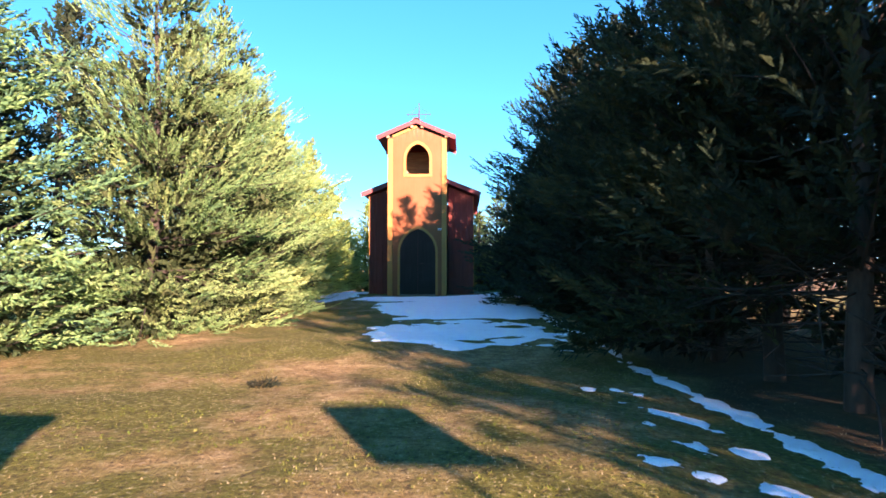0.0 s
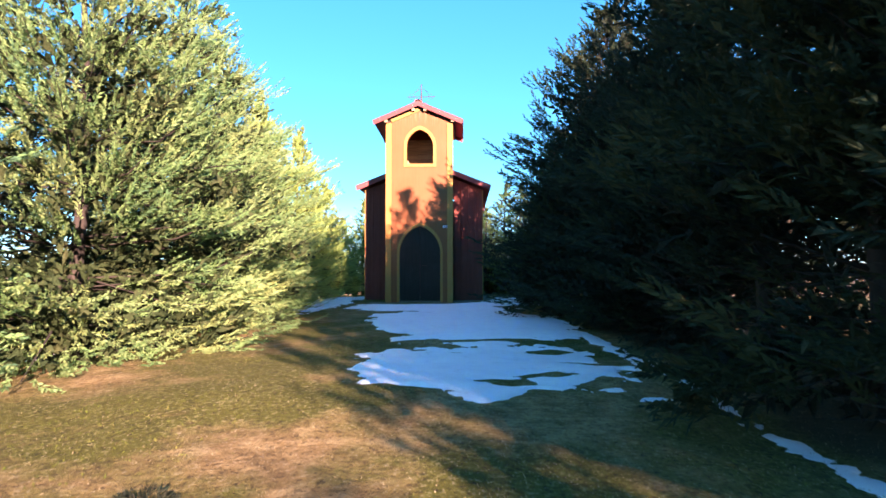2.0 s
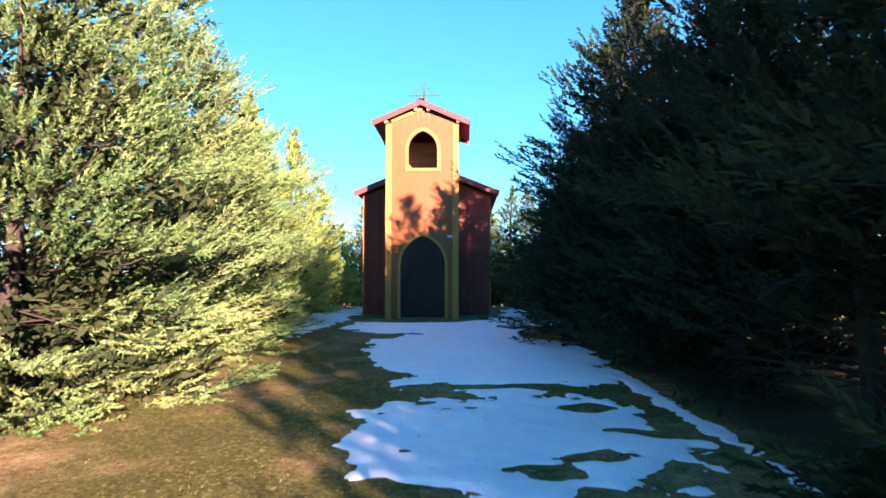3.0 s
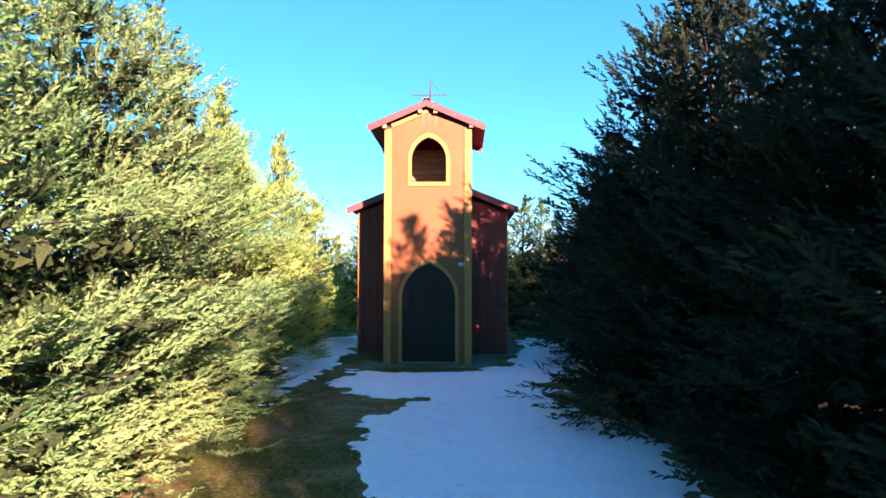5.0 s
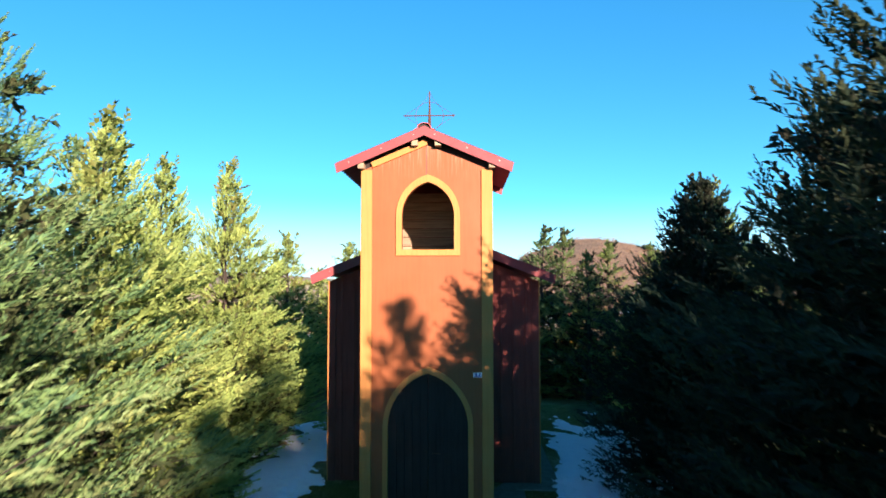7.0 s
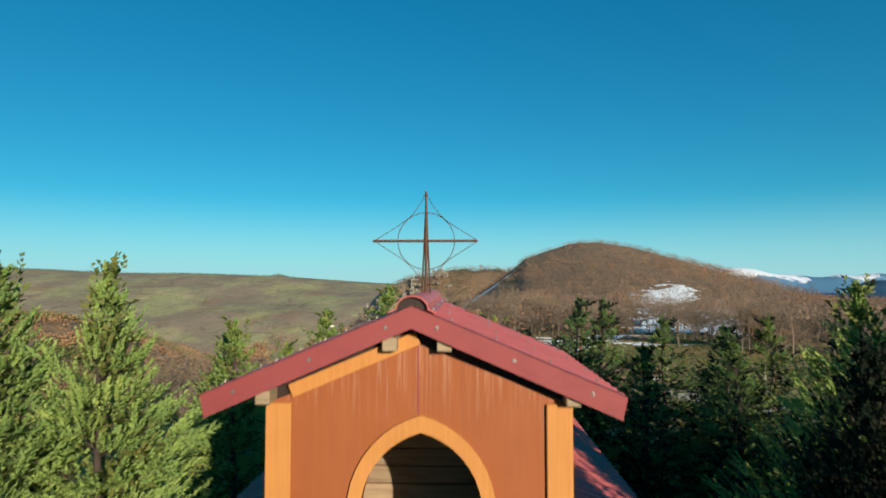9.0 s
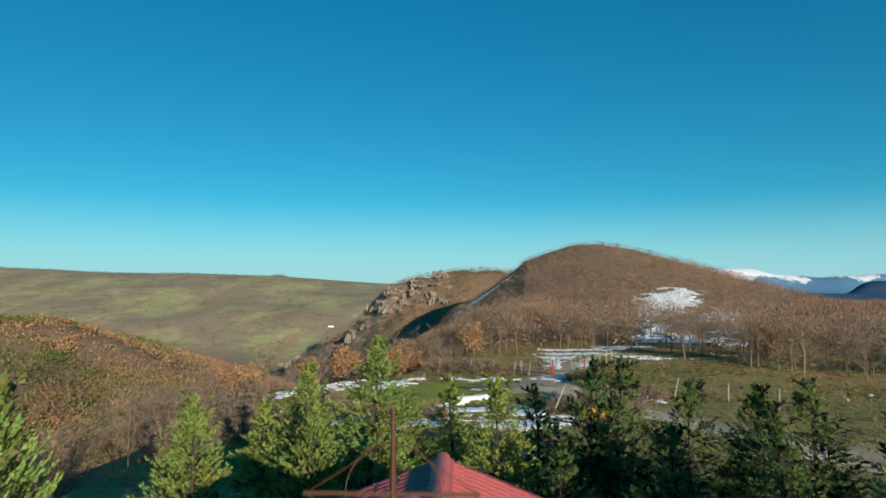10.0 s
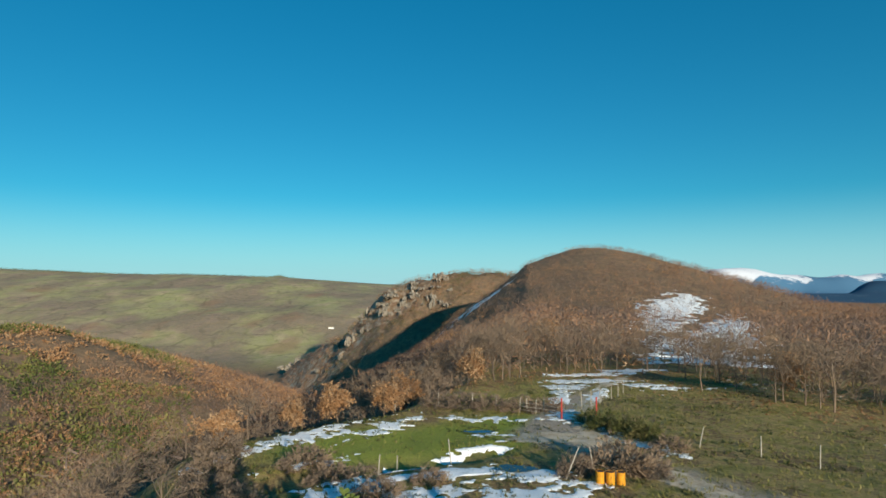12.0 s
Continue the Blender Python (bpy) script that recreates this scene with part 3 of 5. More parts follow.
M_GRAVEL, M_WATER = gravel_mat(), water_mat()
snow_field("road", 2, 26, 22, 75, 0.16, [(7.0, 45.4, 3.9, 1.7, -4), (11.2, 37.8, 1.2, 7.4, 26.6), (16.2, 28.8, 1.2, 5.6, 30), (9.4, 50.5, 1.1, 5.2, 2), (12.0, 60, 1.0, 6.5, -22), (17, 71, 0.9, 6.0, -28)], 0.22, 0.025,
           "pale gravel lane and bare turning place on the meadow", 61, (), M_GRAVEL, "road")
for px, py, pa, pb in ((3.2, 37.6, 1.2, 0.7), (1.4, 47.8, 1.1, 0.45), (9.2, 54.4, 0.8, 0.6)):
    w = snow_field("puddle", px - 3, px + 3, py - 3, py + 3, 0.1, [(px, py, pa, pb, 0)], 0.12, 0.03, "shallow dark meltwater puddle", int(px * 7), (), M_WATER, "puddle")
    top = max(v.co.z for v in w.data.vertices)
    for v in w.data.vertices:
        v.co.z = top + 0.02

# ---- building blocks ----


def empty(name, x, y, z, turn=0.0):
    ob = new(name)
    ob.matrix_world = pose(x, y, z, 0, 0, turn)
    ob.empty_display_size = 0.2
    return ob


def part(name, bm, material, parent=None, label="", smooth_shade=False):
    """Links a bmesh, in the parent's own coordinates, as one mesh."""
    me = bpy.data.meshes.new(name)
    bmesh.ops.recalc_face_normals(bm, faces=bm.faces)
    bm.to_mesh(me)
    bm.free()
    me.materials.append(material)
    if smooth_shade:
        me.polygons.foreach_set("use_smooth", [True] * len(me.polygons))
    ob = new(name, me)
    ob.parent = parent
    if label:
        ob["label"] = label
    return ob


def piece(name, me, parent, m=None):
    ob = new(name, me)
    ob.parent = parent
    if m is not None:
        ob.matrix_basis = m
    return ob


def box(x0, x1, y0, y1, z0, z1, bevel=0.006):
    bm = bmesh.new()
    bmesh.ops.create_cube(bm, size=1)
    bmesh.ops.scale(bm, vec=(x1 - x0, y1 - y0, z1 - z0), verts=bm.verts)
    bmesh.ops.translate(bm, vec=((x0 + x1) / 2, (y0 + y1) / 2, (z0 + z1) / 2), verts=bm.verts)
    if bevel:
        bmesh.ops.bevel(bm, geom=bm.edges[:], offset=bevel, segments=1, affect="EDGES")
    return bm


def beam(a, b, w, h, bevel=0.004, up=(0, 0, 1)):
    """A bar from a to b, w wide and h high."""
    a, b = Vector(a), Vector(b)
    bm = box(-w / 2, w / 2, -h / 2, h / 2, 0, (b - a).length, bevel)
    z = (b - a).normalized()
    x = Vector(up).cross(z)
    x = x.normalized() if x.length > 1e-4 else Vector((1, 0, 0))
    y = z.cross(x)
    bm.transform(Matrix.Translation(a) @ Matrix((x, y, z)).transposed().to_4x4())
    return bm


def tube(points, radius, sides=6, taper=None):
    """A round bar along points; taper: the radius at the far end."""
    bm = bmesh.new()
    pts = [Vector(p) for p in points]
    rings = []
    for i, p in enumerate(pts):
        d = (pts[min(i + 1, len(pts) - 1)] - pts[max(i - 1, 0)]).normalized()
        x = d.orthogonal().normalized() if i == 0 else (rings[-1][1] - d * rings[-1][1].dot(d)).normalized()
        y = d.cross(x)
        r = radius if taper is None else radius + (taper - radius) * i / (len(pts) - 1)
        rings.append(([bm.verts.new(p + (x * math.cos(k * math.tau / sides) + y * math.sin(k * math.tau / sides)) * r) for k in range(sides)], x))
    for (r0, _), (r1, _) in zip(rings, rings[1:]):
        for k in range(sides):
            bm.faces.new((r0[k], r0[(k + 1) % sides], r1[(k + 1) % sides], r1[k]))
    bm.faces.new(rings[0][0])
    bm.faces.new(rings[-1][0])
    return bm


def join(*bms):
    out = bmesh.new()
    for b in bms:
        me = bpy.data.meshes.new("tmp")
        b.to_mesh(me)
        b.free()
        out.from_mesh(me)
        bpy.data.meshes.remove(me)
    return out


def gothic(cx, w, z0, spring, apex, n=9):
    """Outline of a pointed opening, from the lower left corner round to the lower right."""
    rise = apex - spring
    c = (rise ** 2 - w * w / 4) / w
    r = c + w / 2
    end = math.atan2(rise, c)
    left = [(cx + c - r * math.cos(end * k / n), spring + r * math.sin(end * k / n)) for k in range(n + 1)]
    right = [(2 * cx - x, z) for x, z in left[::-1][1:]]
    return [(cx - w / 2, z0)] + left + right + [(cx + w / 2, z0)]


def slab(outer, holes, y0, y1):
    """A plate in the plane x, z, from y0 to y1, with openings through it."""
    bm = bmesh.new()
    for loop in (outer, *holes):
        vs = [bm.verts.new((x, y0, z)) for x, z in loop]
        for a, b in zip(vs, vs[1:] + vs[:1]):
            bm.edges.new((a, b))
    bmesh.ops.triangle_fill(bm, use_beauty=True, use_dissolve=False, edges=bm.edges[:])
    geom = bmesh.ops.extrude_face_region(bm, geom=bm.faces[:])
    bmesh.ops.translate(bm, vec=(0, y1 - y0, 0), verts=[g for g in geom["geom"] if isinstance(g, bmesh.types.BMVert)])
    return bm


def corrugated(half, length, drop, y0, sign, pitch=0.183, depth=0.030, thick=0.004):
    """One roof slope: waves that run down from the ridge."""
    n = round(length / pitch) * 8
    run, tile = math.hypot(half, drop), 0.35
    cuts = []
    for k in range(math.ceil(run / tile)):
        cuts += [(k * tile / run, 0.0), (min(1.0, ((k + 1) * tile - 0.004) / run), 0.007)]
    rows = len(cuts)
    v, f = [], []
    for i in range(n + 1):
        y = y0 + length * i / n
        ph = (i % 8) / 8
        w = depth * (0.5 - 0.5 * math.cos(math.tau * ph)) ** 0.8
        for s, lift in cuts:
            v.append((sign * half * s, y, -drop * s + w * (0.8 + 0.2 * lift / 0.007) + lift))
    m = len(v)
    v += [(x, y, z - thick) for x, y, z in v]
    for i in range(n):
        for k in range(rows - 1):
            a = i * rows + k
            q = (a, a + 1, a + rows + 1, a + rows)
            f.append(q)
            f.append(tuple(j + m for j in q[::-1]))
        a = i * rows + rows - 1
        f.append((a, a + m, a + rows + m, a + rows))
    bm = bmesh.new()
    vs = [bm.verts.new(c) for c in v]
    for q in f:
        bm.faces.new([vs[j] for j in q])
    return bm


def half_round(y0, y1, r, z, lip=0.05, n=10, thick=0.006):
    """A half-round ridge cap with flat lips."""
    bm = bmesh.new()
    prof = [(-r - lip, -lip * 0.4)] + [(-r * math.cos(math.pi * k / n), r * 0.8 * math.sin(math.pi * k / n)) for k in range(n + 1)] + [(r + lip, -lip * 0.4)]
    inner = [(x * 0.95, h - thick) for x, h in prof]
    ring = prof + inner[::-1]
    cuts = [y0 + (y1 - y0) * k / 6 for k in range(7)]
    rows = [[bm.verts.new((x, y, z + h)) for x, h in ring] for y in cuts]
    for a, b in zip(rows, rows[1:]):
        for k in range(len(ring)):
            j = (k + 1) % len(ring)
            bm.faces.new((a[k], a[j], b[j], b[k]))
    m = len(prof)
    for row, o in ((rows[0], 1), (rows[-1], -1)):
        for k in range(m - 1):
            bm.faces.new((row[k], row[k + 1], row[2 * m - 2 - k], row[2 * m - 1 - k]))
    return bm


SCREW = None


def screw_mesh():
    global SCREW
    if SCREW is None:
        bm = bmesh.new()
        bmesh.ops.create_cone(bm, cap_ends=True, segments=8, radius1=0.013, radius2=0.012, depth=0.004)
        b2 = bmesh.new()
        bmesh.ops.create_cone(b2, cap_ends=True, segments=6, radius1=0.007, radius2=0.006, depth=0.008)
        bmesh.ops.translate(b2, vec=(0, 0, 0.006), verts=b2.verts)
        bm = join(bm, b2)
        SCREW = bpy.data.meshes.new("screw")
        bm.to_mesh(SCREW)
        bm.free()
        SCREW.materials.append(M_SCREW)
    return SCREW


def gable_roof(parent, half, rise, y0, y1, z_ridge, fascia, ridge_r, screws, name="roof", x_mid=0.0):
    """Corrugated gable roof with ridge cap, barge boards and screws; z_ridge is the top of the sheets at the ridge."""
    roof = empty(name, x_mid, 0, z_ridge)
    roof.parent = parent
    for sign in (-1, 1):
        part("roof_sheet", corrugated(half, y1 - y0, rise, y0, sign), M_ROOF, roof)
    cap = part("ridge_cap", half_round(y0 + 0.03, y1 - 0.012, ridge_r, 0.010), M_ROOF, roof, smooth_shade=False)
    # near-black plates added for the shade inside the open ridge ends
    for yy in (y0 + 0.07, y1 - 0.05):
        ends = [(-ridge_r * 0.97, 0.008)] + [(-ridge_r * 0.97 * math.cos(math.pi * k / 8), 0.008 + ridge_r * 0.77 * math.sin(math.pi * k / 8)) for k in range(1, 8)] + [(ridge_r * 0.97, 0.008)]
        part("ridge_end_shade", slab(ends, [], yy, yy + 0.01), M_DOOR, roof, "dark plate standing for the shaded hollow of the ridge end")
    slope = math.atan2(rise, half)
    run = math.hypot(rise, half)
    for yy, inset in ((y0, 1), (y1, -1)):
        for sign in (-1, 1):
            bm = bmesh.new()
            top, low = 0.03, fascia - 0.03
            pts = [(0, top), (sign * half, -rise + top), (sign * (half - 0.03), -rise - low), (0, -low)]
            vs = [bm.verts.new((x, yy - 0.012 * inset, z)) for x, z in pts]
            bm.faces.new(vs)
            g = bmesh.ops.extrude_face_region(bm, geom=bm.faces[:])
            bmesh.ops.translate(bm, vec=(0, 0.010 * inset, 0), verts=[q for q in g["geom"] if isinstance(q, bmesh.types.BMVert)])
            # flange that laps onto the sheet
            b2 = bmesh.new()
            fl = [(0, 0.031), (sign * half, -rise + 0.031)]
            vv = [b2.verts.new((x, yy - 0.012 * inset, z)) for x, z in fl] + [b2.verts.new((x, yy + 0.07 * inset, z)) for x, z in fl[::-1]]
            b2.faces.new(vv)
            g = bmesh.ops.extrude_face_region(b2, geom=b2.faces[:])
            bmesh.ops.translate(b2, vec=(0, 0, -0.004), verts=[q for q in g["geom"] if isinstance(q, bmesh.types.BMVert)])
            part("barge_board", join(bm, b2), M_FASCIA, roof)
            for k in range(3):
                s = 0.12 + 0.36 * k
                piece("screw", screw_mesh(), roof, Matrix.Translation((sign * half * s, yy - 0.014 * inset, -rise * s - 0.035)) @ pose(0, 0, 0, 90 * inset, 0, 0))
    rng = random.Random(5)
    for sign in (-1, 1):
        for row in range(screws[0]):
            for col in range(screws[1]):
                s = (row + 0.7) / screws[0] * 0.96 + rng.uniform(-0.02, 0.02)
                y = y0 + 0.12 + (y1 - y0 - 0.24) * col / max(1, screws[1] - 1) + rng.uniform(-0.03, 0.03)
                k = round((y - y0) / 0.183 - 0.5)
                piece("screw", screw_mesh(), roof, Matrix.Translation((sign * half * s, y0 + (k + 0.5) * 0.183, -rise * s + 0.042)) @ pose(0, 0, 0, 0, sign * math.degrees(slope), 0))
        for col in range(4):
            y = y0 + 0.08 + (y1 - y0 - 0.16) * col / 3
            piece("screw", screw_mesh(), roof, Matrix.Translation((sign * (ridge_r + 0.025), y, 0.006)) @ pose(0, 0, 0, 0, sign * 15, 0))
    return roof


# ---- chapel ----
chapel = tagged(empty("chapel", 0, 0, 0), "small rust-red timber chapel with ochre trim and red metal roof", "chapel")
HW, TD, EAVE = 0.905, 2.0, 5.0          # tower: half width, depth, wall height at the sides
RISE, RHALF = 0.53, 1.265                # tower roof
gable = EAVE + 0.41 * HW
door_o = gothic(0.02, 1.13, 0.0, 1.36, 2.11)
win_o = gothic(0.02, 0.745, 3.85, 4.34, 4.82)
front = slab([(-HW, -0.02), (HW, -0.02), (HW, EAVE), (0, gable - 0.02), (-HW, EAVE)], [[(x, z + 0.02) if z < 0.1 else (x, z) for x, z in door_o], win_o], 0.0, 0.09)
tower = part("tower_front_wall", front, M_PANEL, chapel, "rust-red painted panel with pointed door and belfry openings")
part("tower_side_wall", box(-HW, -HW + 0.08, 0.092, TD, -0.02, EAVE), M_NAVE, chapel)
part("tower_side_wall", box(HW - 0.08, HW, 0.092, TD, -0.02, EAVE), M_NAVE, chapel)
part("tower_back_wall", slab([(-HW + 0.082, 3.0), (HW - 0.082, 3.0), (HW - 0.082, EAVE), (0, gable - 0.06), (-HW + 0.082, EAVE)], [], TD - 0.08, TD - 0.002), M_NAVE, chapel)
part("centre_seam", box(-0.004, 0.004, -0.003, -0.0005, 4.93, gable - 0.03, 0), M_FASCIA, chapel)
for sx in (-1, 1):
    part("corner_board", box(min(sx * (HW + 0.012), sx * (HW - 0.125)), max(sx * (HW + 0.012), sx * (HW - 0.125)), -0.03, -0.001, -0.02, EAVE - 0.005), M_POST, chapel, "ochre corner board")
    part("corner_board", box(min(sx * (HW + 0.034), sx * (HW + 0.002)), max(sx * (HW + 0.034), sx * (HW + 0.002)), -0.03, 0.11, -0.02, EAVE - 0.02), M_POST, chapel)
    if sx < 0:
        part("gable_board", beam((-0.785, -0.02, EAVE + 0.066), (0.0, -0.02, gable + 0.022), 0.028, 0.085), M_POST, chapel)


def trim(cx, w, z0, spring, apex, band, sill):
    inner = gothic(cx, w, z0, spring, apex)
    outer = gothic(cx, w + 2 * band, z0, spring, apex + band * 1.25)
    if sill:
        outer = [(outer[0][0], z0 - band)] + outer[1:-1] + [(outer[-1][0], z0 - band)]
        return slab(outer, [inner], -0.028, -0.002)
    return slab(outer + inner[::-1], [], -0.028, -0.002)


part("window_trim", trim(0.02, 0.745, 3.85, 4.34, 4.82, 0.083, True), M_POST, chapel, "ochre pointed window trim")
part("door_trim", trim(0.02, 1.13, 0.0, 1.36, 2.11, 0.072, False), M_POST, chapel, "ochre pointed door trim")
# door leaves of vertical boards
for sx in (-1, 1):
    xs = sorted((0.02 + sx * 0.004, 0.02 + sx * 0.562))
    arch = [(x, z - 0.004) for x, z in gothic(0.02, 1.124, 0.03, 1.36, 2.104, 12) if xs[0] - 1e-6 <= x <= xs[1] + 1e-6]
    corner = (xs[1], 0.03) if sx < 0 else (xs[0], 0.03)
    apex = (0.02 + sx * 0.004, 2.095)
    loop = (arch[:-1] + [apex, corner]) if sx < 0 else ([corner, apex] + arch[1:])
    leaf = part("door_leaf", slab(loop, [], 0.035, 0.075), M_DOOR, chapel, "dark brown board door leaf")
    for k in range(1, 5):
        x = xs[0] + (xs[1] - xs[0]) * k / 5
        part("batten", box(x - 0.008, x + 0.008, 0.027, 0.034, 0.05, 1.36 + 0.56 * (1 - abs(x - 0.02) / 0.56), 0.002), M_DOOR, leaf)
part("door_handle", join(tube([(0.09, 0.03, 1.0), (0.09, -0.02, 1.0)], 0.01), tube([(0.09, -0.02, 1.0), (0.20, -0.02, 1.0)], 0.009)), M_IRON, chapel)
part("threshold", box(-0.56, 0.60, -0.06, 0.08, -0.02, 0.026), M_CONCRETE, chapel)
# belfry floor and lining
for k in range(13):
    y = 0.095 + k * 0.112
    part("floorboard", box(-HW + 0.085, HW - 0.085, y, y + 0.105, 3.80, 3.835 + 0.003 * (k % 3)), M_PLANK, chapel)
for k in range(7):
    z = 3.84 + k * 0.15
    part("lining_board", box(-HW + 0.085, HW - 0.085, 1.575, 1.602, z, z + 0.142), M_PLANK, chapel)
for sx in (-1, 1):
    for k in range(7):
        z = 3.84 + k * 0.155
        part("lining_board", box(*sorted((sx * (HW - 0.082), sx * (HW - 0.105))), 0.10, 1.572, z, z + 0.148), M_PLANK, chapel)
# rafter ends and purlins under the eaves
for sx in (-1, 1):
    for s in (0.13, 0.735):
        x, z = sx * RHALF * s, EAVE + 0.485 - RISE * s
        part("purlin", box(x - 0.045, x + 0.045, -0.125, TD + 0.1, z - 0.095, z - 0.012), M_TIMBER, chapel, "pale timber purlin end")
# slabs closing the gap under the roof, near-black for its shadow
for y0 in (0.03, TD - 0.06):
    part("gable_gap_shade", slab([(-HW, EAVE - 0.03), (HW, EAVE - 0.03), (HW, EAVE + 0.165), (-0.03, 5.545), (-HW, EAVE + 0.165)], [], y0, y0 + 0.03), M_DOOR, chapel)
for sx in (-1, 1):
    part("wall_plate", box(*sorted((sx * (HW + 0.03), sx * (HW - 0.05))), 0.115, TD, EAVE + 0.002, EAVE + 0.15), M_DOOR, chapel)
gable_roof(chapel, RHALF, RISE, -0.15, 2.145, 5.565, 0.135, 0.10, (4, 5), "tower_roof", -0.03)

# nave
NX, NY0, NY1, NE = 1.80, 1.90, 7.35, 3.40
nave_gable = NE + 0.40 * NX
for sx in (-1, 1):
    lo, hi = sorted((sx * (HW + 0.036), sx * NX))
    zi = nave_gable - 0.40 * (HW + 0.036)
    lp = [(lo, -0.02), (hi, -0.02), (hi, NE if sx > 0 else zi), (lo, zi if sx > 0 else NE)]
    part("nave_front_wall", slab(lp, [], NY0, NY0 + 0.08), M_NAVE, chapel)
    part("nave_side_wall", box(*sorted((sx * NX, sx * (NX - 0.08))), NY0 + 0.082, NY1, -0.02, NE), M_NAVE, chapel)
    part("corner_board", box(*sorted((sx * (NX + 0.012), sx * (NX - 0.11))), NY0 - 0.028, NY0 - 0.001, -0.02, NE), M_NAVE, chapel)
    part("corner_board", box(*sorted((sx * (NX + 0.03), sx * (NX + 0.002))), NY0 - 0.028, NY0 + 0.10, -0.02, NE), M_POST, chapel)
    for k in range(3):
        x = lo + (hi - lo) * (k + 1) / 4
        part("cover_strip", box(x - 0.02, x + 0.02, NY0 - 0.02, NY0 - 0.001, 0.0, NE + 0.1), M_NAVE, chapel)
    for k in range(18):
        y = NY0 + 0.35 + k * 0.29
        part("cover_strip", box(*sorted((sx * (NX + 0.002), sx * (NX + 0.02))), y - 0.02, y + 0.02, 0.0, NE - 0.03), M_NAVE, chapel)
part("nave_back_wall", slab([(-NX + 0.082, -0.02), (NX - 0.082, -0.02), (NX - 0.082, NE), (0, nave_gable - 0.05), (-NX + 0.082, NE)], [], NY1 - 0.08, NY1 - 0.002), M_NAVE, chapel)
gable_roof(chapel, 2.08, 0.83, 1.62, 7.6, 4.30, 0.15, 0.11, (5, 11), "nave_roof")

# cross of welded bars on the ridge
cross = tagged(empty("iron_cross", -0.015, 1.0, 5.60), "rusty welded iron cross on the roof ridge", "cross")
part("upright", tube([(0, 0, 0), (0, 0, 0.85)], 0.013, 8, 0.009), M_IRON, cross)
part("crossbar", tube([(-0.42, 0, 0.455), (0.40, 0, 0.455)], 0.010, 8), M_IRON, cross)
part("brace", tube([(0.035, 0.01, 0.02), (0.012, 0.01, 0.45), (0.0, 0.01, 0.83)], 0.007), M_IRON, cross)
part("brace", tube([(-0.035, 0.01, 0.02), (-0.014, 0.01, 0.45), (0.0, 0.01, 0.80)], 0.007), M_IRON, cross)
part("ring", tube([(0.225 * math.cos(a * math.tau / 28), 0.008, 0.455 + 0.225 * math.sin(a * math.tau / 28)) for a in range(29)], 0.0032), M_IRON, cross)
for sx in (-1, 1):
    for top in (0.84, 0.06):
        dz = top - 0.455
        pts = []
        for k in range(9):
            s = k / 8
            bow = 0.10 * math.sin(math.pi * s)
            pts.append((sx * (0.41 * (1 - s) - bow * 0.55 * (1 if s > 0 else 1)) if 0 < s < 1 else sx * 0.41 * (1 - s), -0.004, 0.455 + dz * s * (1 - 0.12 * math.sin(math.pi * s))))
        part("stay", tube(pts, 0.0026), M_IRON, cross)
part("foot", tube([(0, 0, -0.03), (0, 0, 0.03)], 0.045, 10, 0.025), M_ROOF, cross)

# plinth and number plate
part("slab", box(-1.42, 1.52, -0.42, 1.55, -0.16, -0.021, 0.02), M_CONCRETE, chapel, "mossy concrete slab")
part("slab", box(-2.05, 2.15, 1.552, 7.65, -0.16, -0.021, 0.02), M_CONCRETE, chapel)
plate = part("number_plate", box(0.655, 0.795, -0.012, -0.002, 2.055, 2.12, 0.002), M_WHITE, chapel, "small white and blue plate")
part("bar", box(0.665, 0.785, -0.0145, -0.0125, 2.062, 2.078, 0), M_BLUE, plate)
part("bar", box(0.685, 0.71, -0.0145, -0.0125, 2.085, 2.112, 0), M_BLUE, plate)
part("bar", box(0.735, 0.765, -0.0145, -0.0125, 2.085, 2.112, 0), M_BLUE, plate)

# ---- conifers ----


def unit(v):
    return v / np.maximum(np.linalg.norm(v, axis=-1, keepdims=True), 1e-9)


def spray_mesh(name, base, axis, normal, length, leaf, width, per, material, rng, spread=0.75):
    """Feathery sprays: short leaflets all round an axis. All arrays have one row a spray."""
    n, m = len(base), per * 2
    s = (np.arange(m) + rng.uniform(0, 1, (n, m))) / m
    swell = 0.5 + 0.6 * np.sin(np.pi * (0.15 + 0.75 * s))
    rad = rng.normal(0, 1, (n, m, 3)) * (0.25 * leaf * swell)[..., None]
    root = base[:, None] + axis[:, None] * (length[:, None] * s)[..., None] + rad
    d = unit(axis[:, None] + unit(rad) * spread * 0.75 + rng.normal(0, 0.16, (n, m, 3)))
    ln = (leaf * swell * rng.uniform(0.65, 1.3, (n, m)))[..., None]
    w = unit(np.cross(d, normal[:, None] + rng.normal(0, 0.7, (n, m, 3)))) * (width * rng.uniform(0.7, 1.3, (n, m)))[..., None]
    v = np.stack([root - w * 0.5, root + w * 0.5, root + d * ln], 2).reshape(-1, 3)
    if material is None:
        return v
    return fast_mesh(name, v, np.arange(len(v)).reshape(-1, 3), [material])


